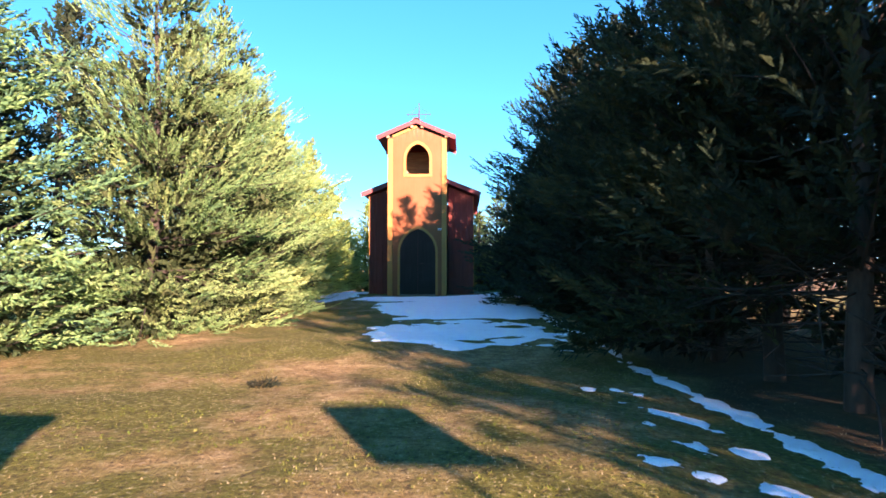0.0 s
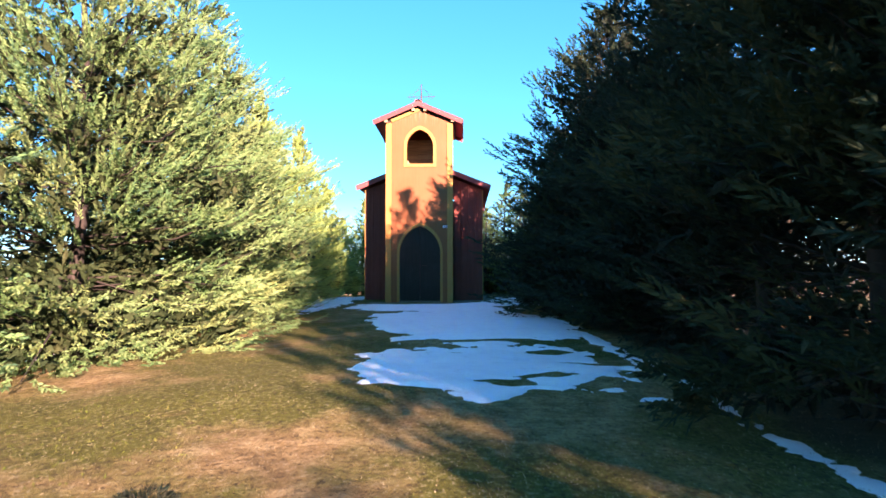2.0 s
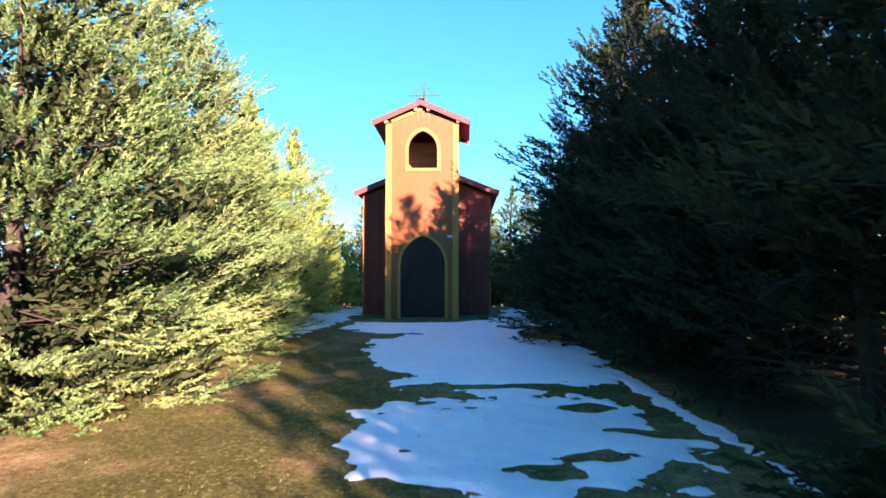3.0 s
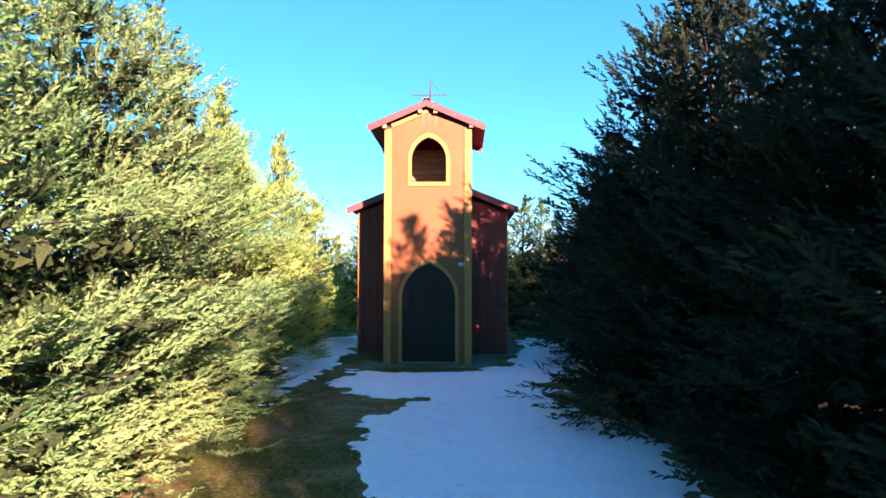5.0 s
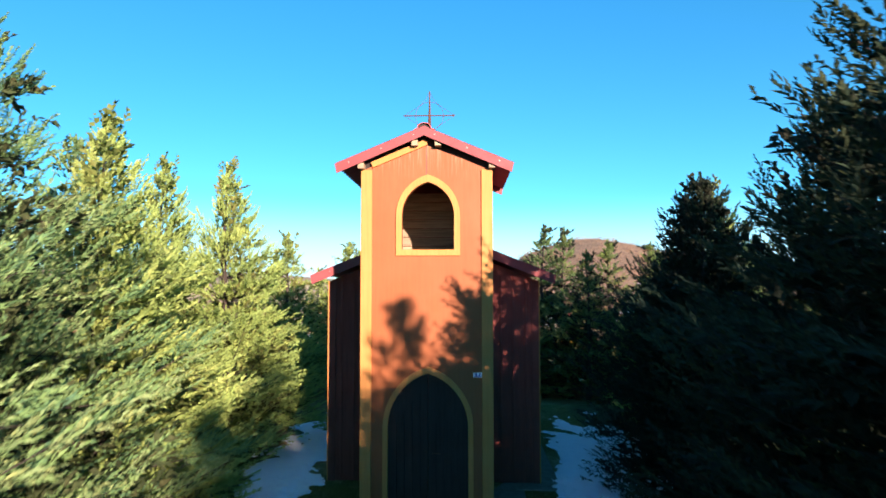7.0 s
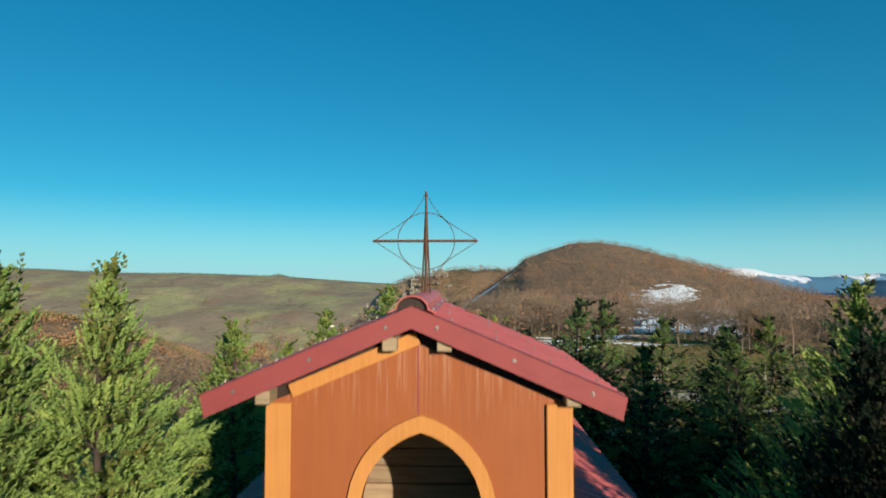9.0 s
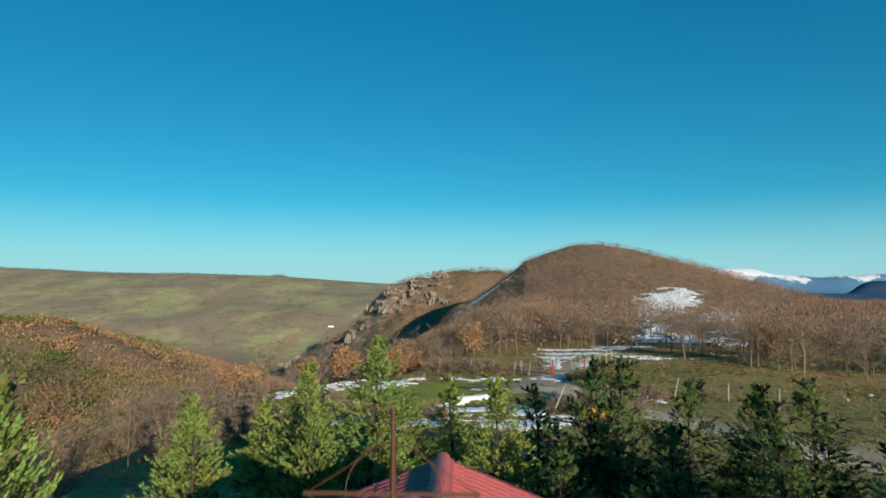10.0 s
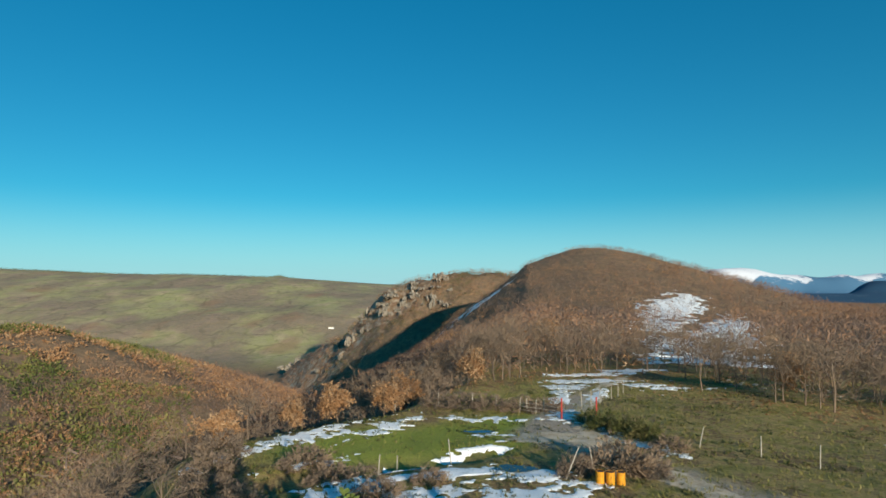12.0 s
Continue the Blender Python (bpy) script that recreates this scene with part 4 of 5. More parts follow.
def plume_fans(base, way, length, k, leaf, width, rng):
    """Flat feathery plumes, one for each row: an upswept axis with k folded twigs on either hand; gives corners and triangles."""
    n = len(base)
    up = np.array([0, 0, 1.0])
    lat = unit(np.cross(way, up + rng.normal(0, 0.4, (n, 3))))
    nrm = np.cross(lat, way)
    s = (np.arange(k)[None] + rng.uniform(0.1, 0.9, (n, k))) / k
    hand = np.where(np.arange(k) % 2, 1.0, -1.0)[None] * rng.uniform(0.35, 0.85, (n, k)) * np.clip(1.3 - s, 0.1, 1)
    root = base[:, None] + way[:, None] * (length[:, None] * s)[..., None] + up * (0.16 * length[:, None] * s * s)[..., None]
    d = unit(way[:, None] * 0.8 + lat[:, None] * hand[..., None] + nrm[:, None] * rng.normal(0, 0.30, (n, k))[..., None] + up * (0.20 * s)[..., None])
    small = np.clip(length / np.percentile(length, 75), 0.4, 1.0)[:, None]
    ln = (leaf * small * (0.5 + 0.6 * np.sin(np.pi * (0.15 + 0.75 * s))) * rng.uniform(0.7, 1.3, (n, k)))[..., None]
    face = unit(nrm[:, None] + rng.normal(0, 0.9, (n, k, 3)))
    w = unit(np.cross(d, face)) * (width * rng.uniform(0.35, 0.65, (n, k)))[..., None]
    mid = root + d * ln * 0.45 + nrm[:, None] * (0.35 * width)
    v = np.stack([root, mid - w, mid + w, root + d * ln], 2).reshape(-1, 3)
    i = np.arange(n * k)[:, None] * 4
    return v, np.concatenate([i + np.array([0, 1, 3]), i + np.array([0, 3, 2])])


def limb_mesh(name, starts, mids, ends, r0, material):
    """Thin three-sided limbs, bent once."""
    n = len(starts)
    verts, faces = [], []
    ang = np.arange(3) * math.tau / 3
    d = unit(ends - starts)
    x = unit(np.cross(d, np.array([0.31, 0.17, 0.93])))
    y = np.cross(d, x)
    ring = x[:, None] * np.cos(ang)[None, :, None] + y[:, None] * np.sin(ang)[None, :, None]
    P = np.stack([starts[:, None] + ring * r0[:, None, None], mids[:, None] + ring * r0[:, None, None] * 0.6, ends[:, None] + ring * r0[:, None, None] * 0.15], 1)
    idx = np.arange(n * 9).reshape(n, 3, 3)
    q = []
    for a in range(2):
        for k in range(3):
            q.append(np.stack([idx[:, a, k], idx[:, a, (k + 1) % 3], idx[:, a + 1, (k + 1) % 3], idx[:, a + 1, k]], 1))
    return fast_mesh(name, P.reshape(-1, 3), np.concatenate(q), [material])


def conifer(kind, seed, height, radius, limbs, plumes, twigs, leaf, width, material, label, clear=0.05, lift=0.35, group="", point=0.78, skirt=0, rise=56, tiers=0, plume=0.42, bough=0.36, inner=None, depth=0.5, dead=0, sweep=0.0, flat=1.0):
    """A dense conifer: trunk, limbs in rough tiers, each a bough of upswept feathery plumes; sweep: how far the wind has bent it."""
    rng = np.random.default_rng(seed)
    tree = tagged(empty(kind, 0, 0, 0), label, "tree", group)
    lean = rng.normal(0, 0.02, 2)

    def stem(h):
        return np.stack([lean[0] * h + 0.05 * np.sin(h * 1.1 + seed), lean[1] * h + 0.05 * np.cos(h * 0.9 + seed), h], -1)

    part("trunk", tube([tuple(p) for p in stem(np.linspace(-0.15, height * 0.97, 12))], 0.017 * height, 8, 0.008), M_BARK, tree, smooth_shade=True)
    t = clear + (0.985 - clear) * ((np.arange(limbs) + rng.uniform(0, 1, limbs)) / limbs) ** 0.88
    if tiers:
        loose = np.where(t > 0.72, 1.0, 0.46 * flat)  # the tiers run together towards the tip
        t = np.clip((np.floor(t * tiers) + rng.uniform(0.02, 1, limbs) * loose) / tiers, clear, 0.985)
    t = np.concatenate([t, rng.uniform(clear, clear + 0.14, skirt)])
    limbs = limbs + skirt
    az = np.arange(limbs) * 2.399 + rng.normal(0, 0.25, limbs)
    prof = np.clip((1 - t), 0, 1) ** point * np.clip(0.78 + 1.6 * (t - clear), 0, 1)
    prof = np.minimum(prof, 0.04 + 1.15 * (1 - t))
    ln = radius * prof * rng.uniform(0.70, 1.16, limbs) + 0.03
    ele = np.radians(-13 + rise * t ** 0.8 + lift * 20 + rng.normal(0, 7, limbs))
    ele += np.radians(26) * smooth(0.70, 1.0, t)
    ele[limbs - skirt:] -= radians(11)
    start = stem(t * height)
    d0 = np.stack([np.cos(az) * np.cos(ele), np.sin(az) * np.cos(ele), np.sin(ele)], -1)
    d0 = unit(d0 + np.array([sweep, 0, 0.15 * sweep]))
    bend = np.stack([0 * az, 0 * az, rng.uniform(-0.10, 0.28, limbs) * ln], -1)
    end = start + d0 * ln[:, None] + bend
    mid = start + d0 * ln[:, None] * 0.55
    tree_limbs = new("branching", limb_mesh("branching", start, mid, end, 0.006 + 0.006 * ln, M_BARK))
    tree_limbs.parent = tree
    tree_limbs["kind"] = "stuff"
    if dead:  # bare dead limbs on the lower trunk
        h = rng.uniform(0.04, clear + 0.12, dead) * height
        da, dl = rng.uniform(0, math.tau, dead), rng.uniform(0.35, 1.9, dead)
        dd = np.stack([np.cos(da), np.sin(da), rng.normal(-0.05, 0.16, dead)], -1)
        d1 = stem(h) + dd * dl[:, None]
        dm = stem(h) + dd * dl[:, None] * 0.5 + rng.normal(0, 0.06, (dead, 3))
        forks = rng.normal(0, 0.22, (dead, 3)) + dd * 0.35
        snags = new("dead_branching", limb_mesh("dead_branching", np.concatenate([stem(h), dm]), np.concatenate([dm, dm + forks * 0.5 + rng.normal(0, 0.03, (dead, 3))]), np.concatenate([d1, dm + forks]), np.full(2 * dead, 0.011), M_BARK))
        snags.parent = tree
        snags["kind"] = "stuff"
    # boughs: plumes spread along the outer part of each limb, out to both hands
    up = np.array([0, 0, 1.0])
    inner = inner or M_INNER_SHADED
    share = ln ** 1.2 + 0.10
    cnt = np.maximum(6, plumes * share / share.sum()).astype(int)
    b = np.repeat(np.arange(limbs), cnt)
    n = len(b)
    s = 0.20 + 0.82 * rng.uniform(0, 1, n) ** 0.7
    p = np.where((s < 0.55)[:, None], start[b] + (mid - start)[b] * (s / 0.55)[:, None], mid[b] + (end - mid)[b] * ((s - 0.55) / 0.45)[:, None])
    out = unit(end - start)[b]
    lat = unit(np.cross(out, up))
    hand = rng.uniform(-1, 1, n)
    wide = (bough * np.minimum(ln, 1.7) * rng.uniform(0.75, 1.25, limbs))[b] * np.sqrt(np.clip(1 - ((s - 0.62) / 0.48) ** 2, 0.03, 1))
    p = p + lat * (hand * wide)[:, None] + up * (rng.normal(0.10, 0.20 * flat, n) * wide * np.sqrt(1.05 - hand ** 2) - 0.10 * wide * hand ** 2)[:, None]
    way = unit(out * 0.9 + lat * (hand * 0.6)[:, None] + up * (rng.normal(-0.02 + 0.2 * lift, 0.16 * flat, n) + 0.5 * t[b])[:, None] + rng.normal(0, 0.14, (n, 3)))
    size = plume * rng.uniform(0.6, 1.2, n) * np.clip(0.26 + 1.3 * ln[b] / radius, 0.3, 1.0)
    # the leading shoot
    k0 = np.linspace(0, 0.11 * height, 26)
    p = np.concatenate([p, stem(np.array([0.90 * height])) + k0[:, None] * up])
    way = np.concatenate([way, unit(up + rng.normal(0, 1, (26, 3)) * np.linspace(0.45, 0.05, 26)[:, None])])
    size = np.concatenate([size, plume * np.linspace(0.50, 0.26, 26)])
    v, f = plume_fans(p, way, size, twigs, leaf, width, rng)
    crown = new("crown", fast_mesh("crown", v, f, [material]))
    crown.parent = tree
    # dense inner plumes, their colour darkened for the shade in the crown's gaps
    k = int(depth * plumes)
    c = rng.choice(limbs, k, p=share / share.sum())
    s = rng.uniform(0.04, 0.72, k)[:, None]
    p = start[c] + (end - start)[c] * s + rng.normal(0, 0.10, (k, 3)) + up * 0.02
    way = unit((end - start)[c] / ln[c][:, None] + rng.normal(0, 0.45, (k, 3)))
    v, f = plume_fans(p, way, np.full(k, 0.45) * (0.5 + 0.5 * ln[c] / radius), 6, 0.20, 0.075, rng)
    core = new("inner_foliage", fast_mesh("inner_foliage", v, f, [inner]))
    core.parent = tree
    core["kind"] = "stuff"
    return tree


def plant(proto, places):
    """Sets a prototype and its copies: (x, y, turn, scale, widen)."""
    made = []
    for k, (x, y, turn, sc, wd) in enumerate(places):
        ob = proto if k == 0 else copy_thing(proto, Matrix())
        ob.matrix_basis = Matrix.Translation((x, y, gz(x, y) - 0.03)) @ pose(0, 0, 0, 0, 0, turn) @ Matrix.Diagonal((sc * wd, sc * wd, sc, 1))
        made.append(ob)
    return made


CY = "grey-green cypress with dense feathery sprays beside the path"
ROW = "cypresses along the path"
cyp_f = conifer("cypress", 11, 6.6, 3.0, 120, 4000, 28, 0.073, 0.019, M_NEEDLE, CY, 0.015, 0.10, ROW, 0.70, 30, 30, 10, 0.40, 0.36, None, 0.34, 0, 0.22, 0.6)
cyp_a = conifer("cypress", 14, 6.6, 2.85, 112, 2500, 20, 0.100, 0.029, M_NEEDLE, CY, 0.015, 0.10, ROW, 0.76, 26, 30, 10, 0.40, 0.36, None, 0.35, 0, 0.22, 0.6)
cyp_b = conifer("cypress", 12, 6.6, 2.3, 140, 3000, 22, 0.088, 0.028, M_GOLD, "yellow-green cypress with dense feathery sprays beside the chapel", 0.02, 0.35, ROW, 0.90, 20, 42, 12, 0.44, 0.30, M_INNER_GOLD_SHADED, 0.22, 0, 0.35, 0.6)
cyp_g = conifer("cypress", 17, 6.6, 2.70, 120, 2300, 17, 0.105, 0.030, M_NEEDLE_SHADED, "dense cypress with low spreading boughs beside the path, shade put into its colour", 0.045, 0.30, ROW, 0.70, 6, 40, 12, 0.42, 0.40, M_INNER_DARK_SHADED, 0.75, 24)
cyp_h = conifer("cypress", 18, 6.6, 2.45, 80, 1500, 14, 0.125, 0.034, M_NEEDLE_SHADED, "cypress with dead bare lower limbs beside the path, shade put into its colour", 0.10, 0.30, ROW, 0.70, 0, 44, 12, 0.42, 0.36, M_INNER_DARK_SHADED, 0.2, 60)
cyp_d = conifer("cypress", 15, 6.4, 2.75, 70, 700, 9, 0.18, 0.055, M_NEEDLE_SHADED, "dense cypress of the second row, with unseen ones added to block the sun", 0.06, 0.3, ROW, 0.78, 0, 44, 0, 0.5, 0.42, M_INNER_DARK_SHADED, 0.3)
# left of the path
plant(cyp_f, [(-3.7, -9.2, 20, 1.0, 0.95), (-3.9, -6.2, 340, 1.0, 0.92), (-4.55, -2.9, 5, 0.98, 0.92)])
plant(cyp_a, [(-5.4, -12.6, 15, 1.0, 1.0), (-6.5, 2.0, 345, 0.9, 0.9)])
plant(cyp_b, [(-4.4, -0.6, 5, 0.87, 1.18), (-4.6, 4.3, 20, 0.9, 1.1), (-5.9, 3.9, 345, 0.9, 1.1), (6.4, 5.6, 60, 0.86, 1.2)])
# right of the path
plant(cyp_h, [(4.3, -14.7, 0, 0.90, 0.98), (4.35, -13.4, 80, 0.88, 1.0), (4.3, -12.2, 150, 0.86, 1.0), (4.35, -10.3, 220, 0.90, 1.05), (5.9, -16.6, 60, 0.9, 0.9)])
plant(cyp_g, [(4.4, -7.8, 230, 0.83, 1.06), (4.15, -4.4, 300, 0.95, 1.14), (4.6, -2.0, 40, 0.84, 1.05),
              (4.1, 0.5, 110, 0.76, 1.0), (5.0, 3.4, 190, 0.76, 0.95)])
# trees at y <= -18 and at (8.8, 1.0) are unseen, added to block the sun
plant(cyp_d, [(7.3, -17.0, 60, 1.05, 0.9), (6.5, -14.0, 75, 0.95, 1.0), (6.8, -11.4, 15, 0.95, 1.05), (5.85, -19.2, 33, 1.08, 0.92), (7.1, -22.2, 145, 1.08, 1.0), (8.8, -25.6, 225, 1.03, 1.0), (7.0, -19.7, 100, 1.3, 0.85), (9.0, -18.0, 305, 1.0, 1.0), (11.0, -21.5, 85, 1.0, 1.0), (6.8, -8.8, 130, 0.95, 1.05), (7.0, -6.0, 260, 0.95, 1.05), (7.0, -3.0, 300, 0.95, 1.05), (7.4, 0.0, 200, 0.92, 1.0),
              (-6.6, -10.2, 90, 1.0, 1.05), (-7.0, -7.0, 170, 1.0, 1.05), (-7.2, -3.6, 290, 1.0, 1.0), (-7.8, -13.2, 10, 1.0, 1.0), (-7.6, 0.4, 45, 0.95, 1.0), (7.8, 3.2, 20, 0.95, 1.0), (8.8, 1.0, 120, 0.95, 1.0)])
SP = "spruce with a pointed tip behind the chapel, shade put into its green"
FIR = "spruces behind the chapel"
spr_a = conifer("spruce", 21, 5.4, 1.55, 120, 1250, 9, 0.090, 0.044, M_FIR, "yellow-green spruce with a pointed tip behind the chapel", 0.03, 0.25, FIR, 0.95, 0, 34, 14, 0.30, 0.34, M_INNER_GOLD_SHADED, 0.22)
spr_b = conifer("spruce", 22, 5.4, 1.50, 120, 1250, 9, 0.090, 0.044, M_FIR_SHADED, SP, 0.03, 0.2, FIR, 0.95, 0, 34, 13, 0.30, 0.34, M_INNER_DARK_SHADED, 0.22)
plant(spr_a, [(-2.0, 13.4, 0, 1.07, 1.34), (-4.7, 9.5, 60, 0.92, 1.12), (0.1, 15.8, 90, 0.87, 1.18), (-3.0, 11.4, 20, 0.85, 1.12), (-5.2, 14.6, 250, 0.8, 1.23), (-3.9, 13.9, 0, 0.97, 1.29), (1.2, 12.2, 50, 0.93, 1.29), (-5.8, 11.0, 340, 0.85, 1.12), (-1.0, 15.2, 130, 0.8, 1.34)])
plant(spr_b, [(3.1, 12.3, 130, 1.02, 1.29), (5.4, 12.2, 200, 0.93, 1.34), (8.4, 12.4, 260, 0.93, 1.34), (6.2, 9.4, 300, 0.86, 1.34), (2.4, 14.6, 320, 0.86, 1.34), (3.9, 12.8, 100, 1.02, 1.23), (6.9, 12.0, 150, 0.86, 1.40), (7.6, 13.6, 210, 0.9, 1.34), (4.3, 9.8, 240, 0.82, 1.34), (8.0, 8.6, 280, 0.86, 1.34), (10.2, 11.6, 310, 0.88, 1.40), (12.2, 12.0, 10, 0.84, 1.40), (2.2, 10.6, 75, 0.75, 1.34), (14.2, 11.4, 200, 0.85, 1.40), (10.6, 8.4, 100, 0.86, 1.34)])
# unseen pier and sign board behind the start, added for their shadows on the path
pier = tagged(empty("gate_pier", 1.1, -21.0, gz(1.1, -21.0)), "plain unseen masonry pier, added for the shadow it casts on the path", "pier")
part("shaft", box(-0.26, 0.26, -0.26, 0.26, -0.1, 1.40, 0.01), M_STONE, pier)
part("cap", box(-0.29, 0.29, -0.29, 0.29, 1.401, 1.48, 0.01), M_CONCRETE, pier)
sign = tagged(empty("sign_board", 3.56, -21.0, gz(3.56, -21.0)), "small blank sign board on a thin post", "sign")
part("post", tube([(0, 0, -0.1), (0, 0, 1.66)], 0.018, 8), M_IRON, sign)
part("board", box(-0.29, 0.29, -0.035, -0.02, 1.30, 1.66, 0.004), M_WHITE, sign)

# ---- bare woods ----


def bare_tree(seed, height, material, label, leaves=None):
    """A leafless tree: a forked trunk and three orders of twigs, thin blades for the last."""
    rng = np.random.default_rng(seed)
    tree = tagged(empty("bare_tree", 0, 0, 0), label, "tree", "bare trees round the meadow")
    segs = []
    tips = []

    def grow(p, d, ln, r, order):
        q = p + d * ln
        m = (p + q) / 2 + rng.normal(0, 0.04 * ln, 3)
        segs.append((p, m, q, r))
        if order == 4:
            tips.append(q)
            return
        k = [6, 4, 4, 3][order]
        for i in range(k + (1 if rng.random() < 0.4 else 0)):
            s = rng.uniform(0.35 if order else 0.22, 1.0)
            nd = unit(d + rng.normal(0, 0.68, 3) + np.array([0, 0, 0.14]))
            grow(p + d * ln * s, nd, ln * rng.uniform(0.5, 0.72), r * 0.5, order + 1)

    grow(np.array([0, 0, -0.1]), unit(np.array([rng.normal(0, 0.05), rng.normal(0, 0.05), 1.0])), height * 0.46, 0.011 * height, 0)
    thick = [g for g in segs if g[3] > 0.0022 * height]
    thin = [g for g in segs if g[3] <= 0.0022 * height]
    a, m, b, r = (np.array([g[i] for g in thick]) for i in range(4))
    t = new("branching", limb_mesh("branching", a, m, b, np.maximum(r, 0.012), material))
    a, m, b, r = (np.array([g[i] for g in thin]) for i in range(4))
    w = unit(np.cross(b - a, rng.normal(0, 1, a.shape))) * 0.016
    tw = new("fine_branching", fast_mesh("fine_branching", np.stack([a - w, a + w, b], 1).reshape(-1, 3), np.arange(len(a) * 3).reshape(-1, 3), [material]))
    tw.parent = tree
    tw["kind"] = "stuff"
    t.parent = tree
    t["kind"] = "stuff"
    if leaves:
        tp = np.array(tips)
        tp = np.repeat(tp, 2, 0) + rng.normal(0, 0.18, (len(tp) * 2, 3))
        n = len(tp)
        ax = unit(rng.normal(0, 1, (n, 3)))
        c = new("foliage", spray_mesh("foliage", tp, ax, unit(rng.normal(0, 1, (n, 3))), np.full(n, 0.3), 0.2, 0.14, 2, leaves, rng))
        c.parent = tree
    return tree


def scatter(n, rng, x0, x1, y0, y1, keep):
    x, y = rng.uniform(x0, x1, n), rng.uniform(y0, y1, n)
    k = keep(x, y, rng.uniform(0, 1, n))
    return x[k], y[k]


def woods(name, x, y, size, material, rng, label, blades=32, leafy=0.0, squat=False):
    """A far wood: for every tree a spray of thin upright blades for its stem and twigs; squat: low leafy shrubs."""
    n = len(x)
    z = ground_z(x, y)
    h = size * rng.uniform(0.7, 1.3, n)
    o = unit(rng.normal(0, 1, (n, blades, 3)))
    rr = rng.uniform(0.2, 1.0, (n, blades)) ** 0.5
    if squat:
        o[..., 2] = np.abs(o[..., 2])
        p = o * rr[..., None] * np.array([0.50, 0.50, 0.42])
        d = unit(o + rng.normal(0, 0.5, (n, blades, 3))) * rng.uniform(0.10, 0.20, (n, blades))[..., None]
        w = unit(np.cross(d, rng.normal(0, 1, (n, blades, 3)))) * rng.uniform(0.03, 0.065, (n, blades))[..., None]
    else:
        p = o * rr[..., None] * np.array([0.42, 0.42, 0.40]) + np.array([0, 0, 0.46])
        d = unit(o * 0.9 + np.array([0, 0, 0.15]) + rng.normal(0, 0.5, (n, blades, 3))) * rng.uniform(0.14, 0.26, (n, blades))[..., None]
        p[:, 0], d[:, 0] = (0, 0, -0.03), (0, 0, 0.62)
        w = unit(np.cross(d, rng.normal(0, 1, (n, blades, 3)))) * (rng.uniform(0.005, 0.012, (n, blades)) * (1 + 5 * leafy))[..., None]
        w[:, 0] = w[:, 0] * 0.8
    base = np.stack([x, y, z], -1)[:, None]
    sc = h[:, None, None]
    v = np.stack([base + (p - w) * sc, base + (p + w) * sc, base + (p + d) * sc], 2)
    ob = new(name, fast_mesh(name, v.reshape(-1, 3), np.arange(n * blades * 3).reshape(-1, 3), [material]))
    return tagged(ob, label, "woods", kind="stuff")


rng = np.random.default_rng(77)


def snow_clear(x, y):
    spare = np.sin(x * 12.9898 + y * 78.233) * 43758.5453
    return (((x - 55 - (y - 150) * 0.36) / 13) ** 2 + ((y - 162) / 82) ** 2 > 1) | (spare - np.floor(spare) < 0.32)


def on_hill(x, y, r):
    return (y > lerp_at(x, [-60, 0, 20, 60, 200], [60, 66, 80, 75, 60])) & (x > -0.95 * y) & (x < 0.95 * y) & snow_clear(x, y)


wx, wy = scatter(15000, rng, -110, 240, 75, 388, on_hill)
woods("hill_woods", wx, wy, lerp_at(wy, [280, 350, 400], [4.2, 2.8, 1.9]), M_WOOD, rng, "bare brown deciduous woods covering the hill", 21, 0.17)
wx, wy = scatter(3800, rng, -260, -14, 40, 520, lambda x, y, r: (edge_x(y) - x > 4) & (x > -0.95 * y) & ((r < 0.22) | (x > -0.42 * y) | (y > 270)))
woods("valley_woods", wx, wy, 4.2, M_WOOD, rng, "bare woods on the valley slope", 26, 0.2)
wx, wy = scatter(4200, rng, -260, 0, 60, 420, lambda x, y, r: (edge_x(y) - x > 8) & (x > -0.95 * y) & (vnoise(x * 0.02, y * 0.02, 3) > -0.15))
woods("rusty_oaks", wx, wy, 4.8, M_RUST, rng, "oaks with withered rust-brown leaves on the valley slope", 34, 1.0, True)
wx, wy = scatter(7600, rng, -210, -20, 60, 290, lambda x, y, r: (edge_x(y) - x > 12) & (x > -0.95 * y) & (x < -0.45 * y) & (vnoise(x * 0.025, y * 0.025, 5) > -0.1))
woods("slope_shrubs", wx, wy, 4.2, M_OLIVE, rng, "low olive-green shrubs on the valley slope", 26, 1.0, True)
wx, wy = scatter(900, rng, -30, 200, 80, 330, lambda x, y, r: on_hill(x, y, r) & (vnoise(x * 0.03, y * 0.03, 8) > 0.25))
woods("hill_oaks", wx, wy, 3.5, M_RUST, rng, "low oaks with rust-brown leaves on the hill", 34, 1.0, True)
wx, wy = scatter(5200, rng, -240, 100, 530, 740, lambda x, y, r: r < 0.9)
woods("ridge_woods", wx, wy, 4.8, M_WOOD, rng, "bare woods on the rocky ridge", 18, 0.5)
wx, wy = scatter(1500, rng, -170, 60, 540, 680, lambda x, y, r: vnoise(x * 0.05, y * 0.05, 23) > 0.05)
woods("ridge_oaks", wx, wy, 4.2, M_RUST, rng, "low oaks with rust-brown leaves on the rocky ridge", 22, 1.0, True)
wx, wy = scatter(6500, rng, -150, 60, 520, 680, lambda x, y, r: r < 0.4 + 0.5 * vnoise(x * 0.05, y * 0.05, 18))
woods("ridge_scrub", wx, wy, 3.6, M_SHRUB, rng, "dark scrub between the rocks of the ridge", 16, 1.0, True)

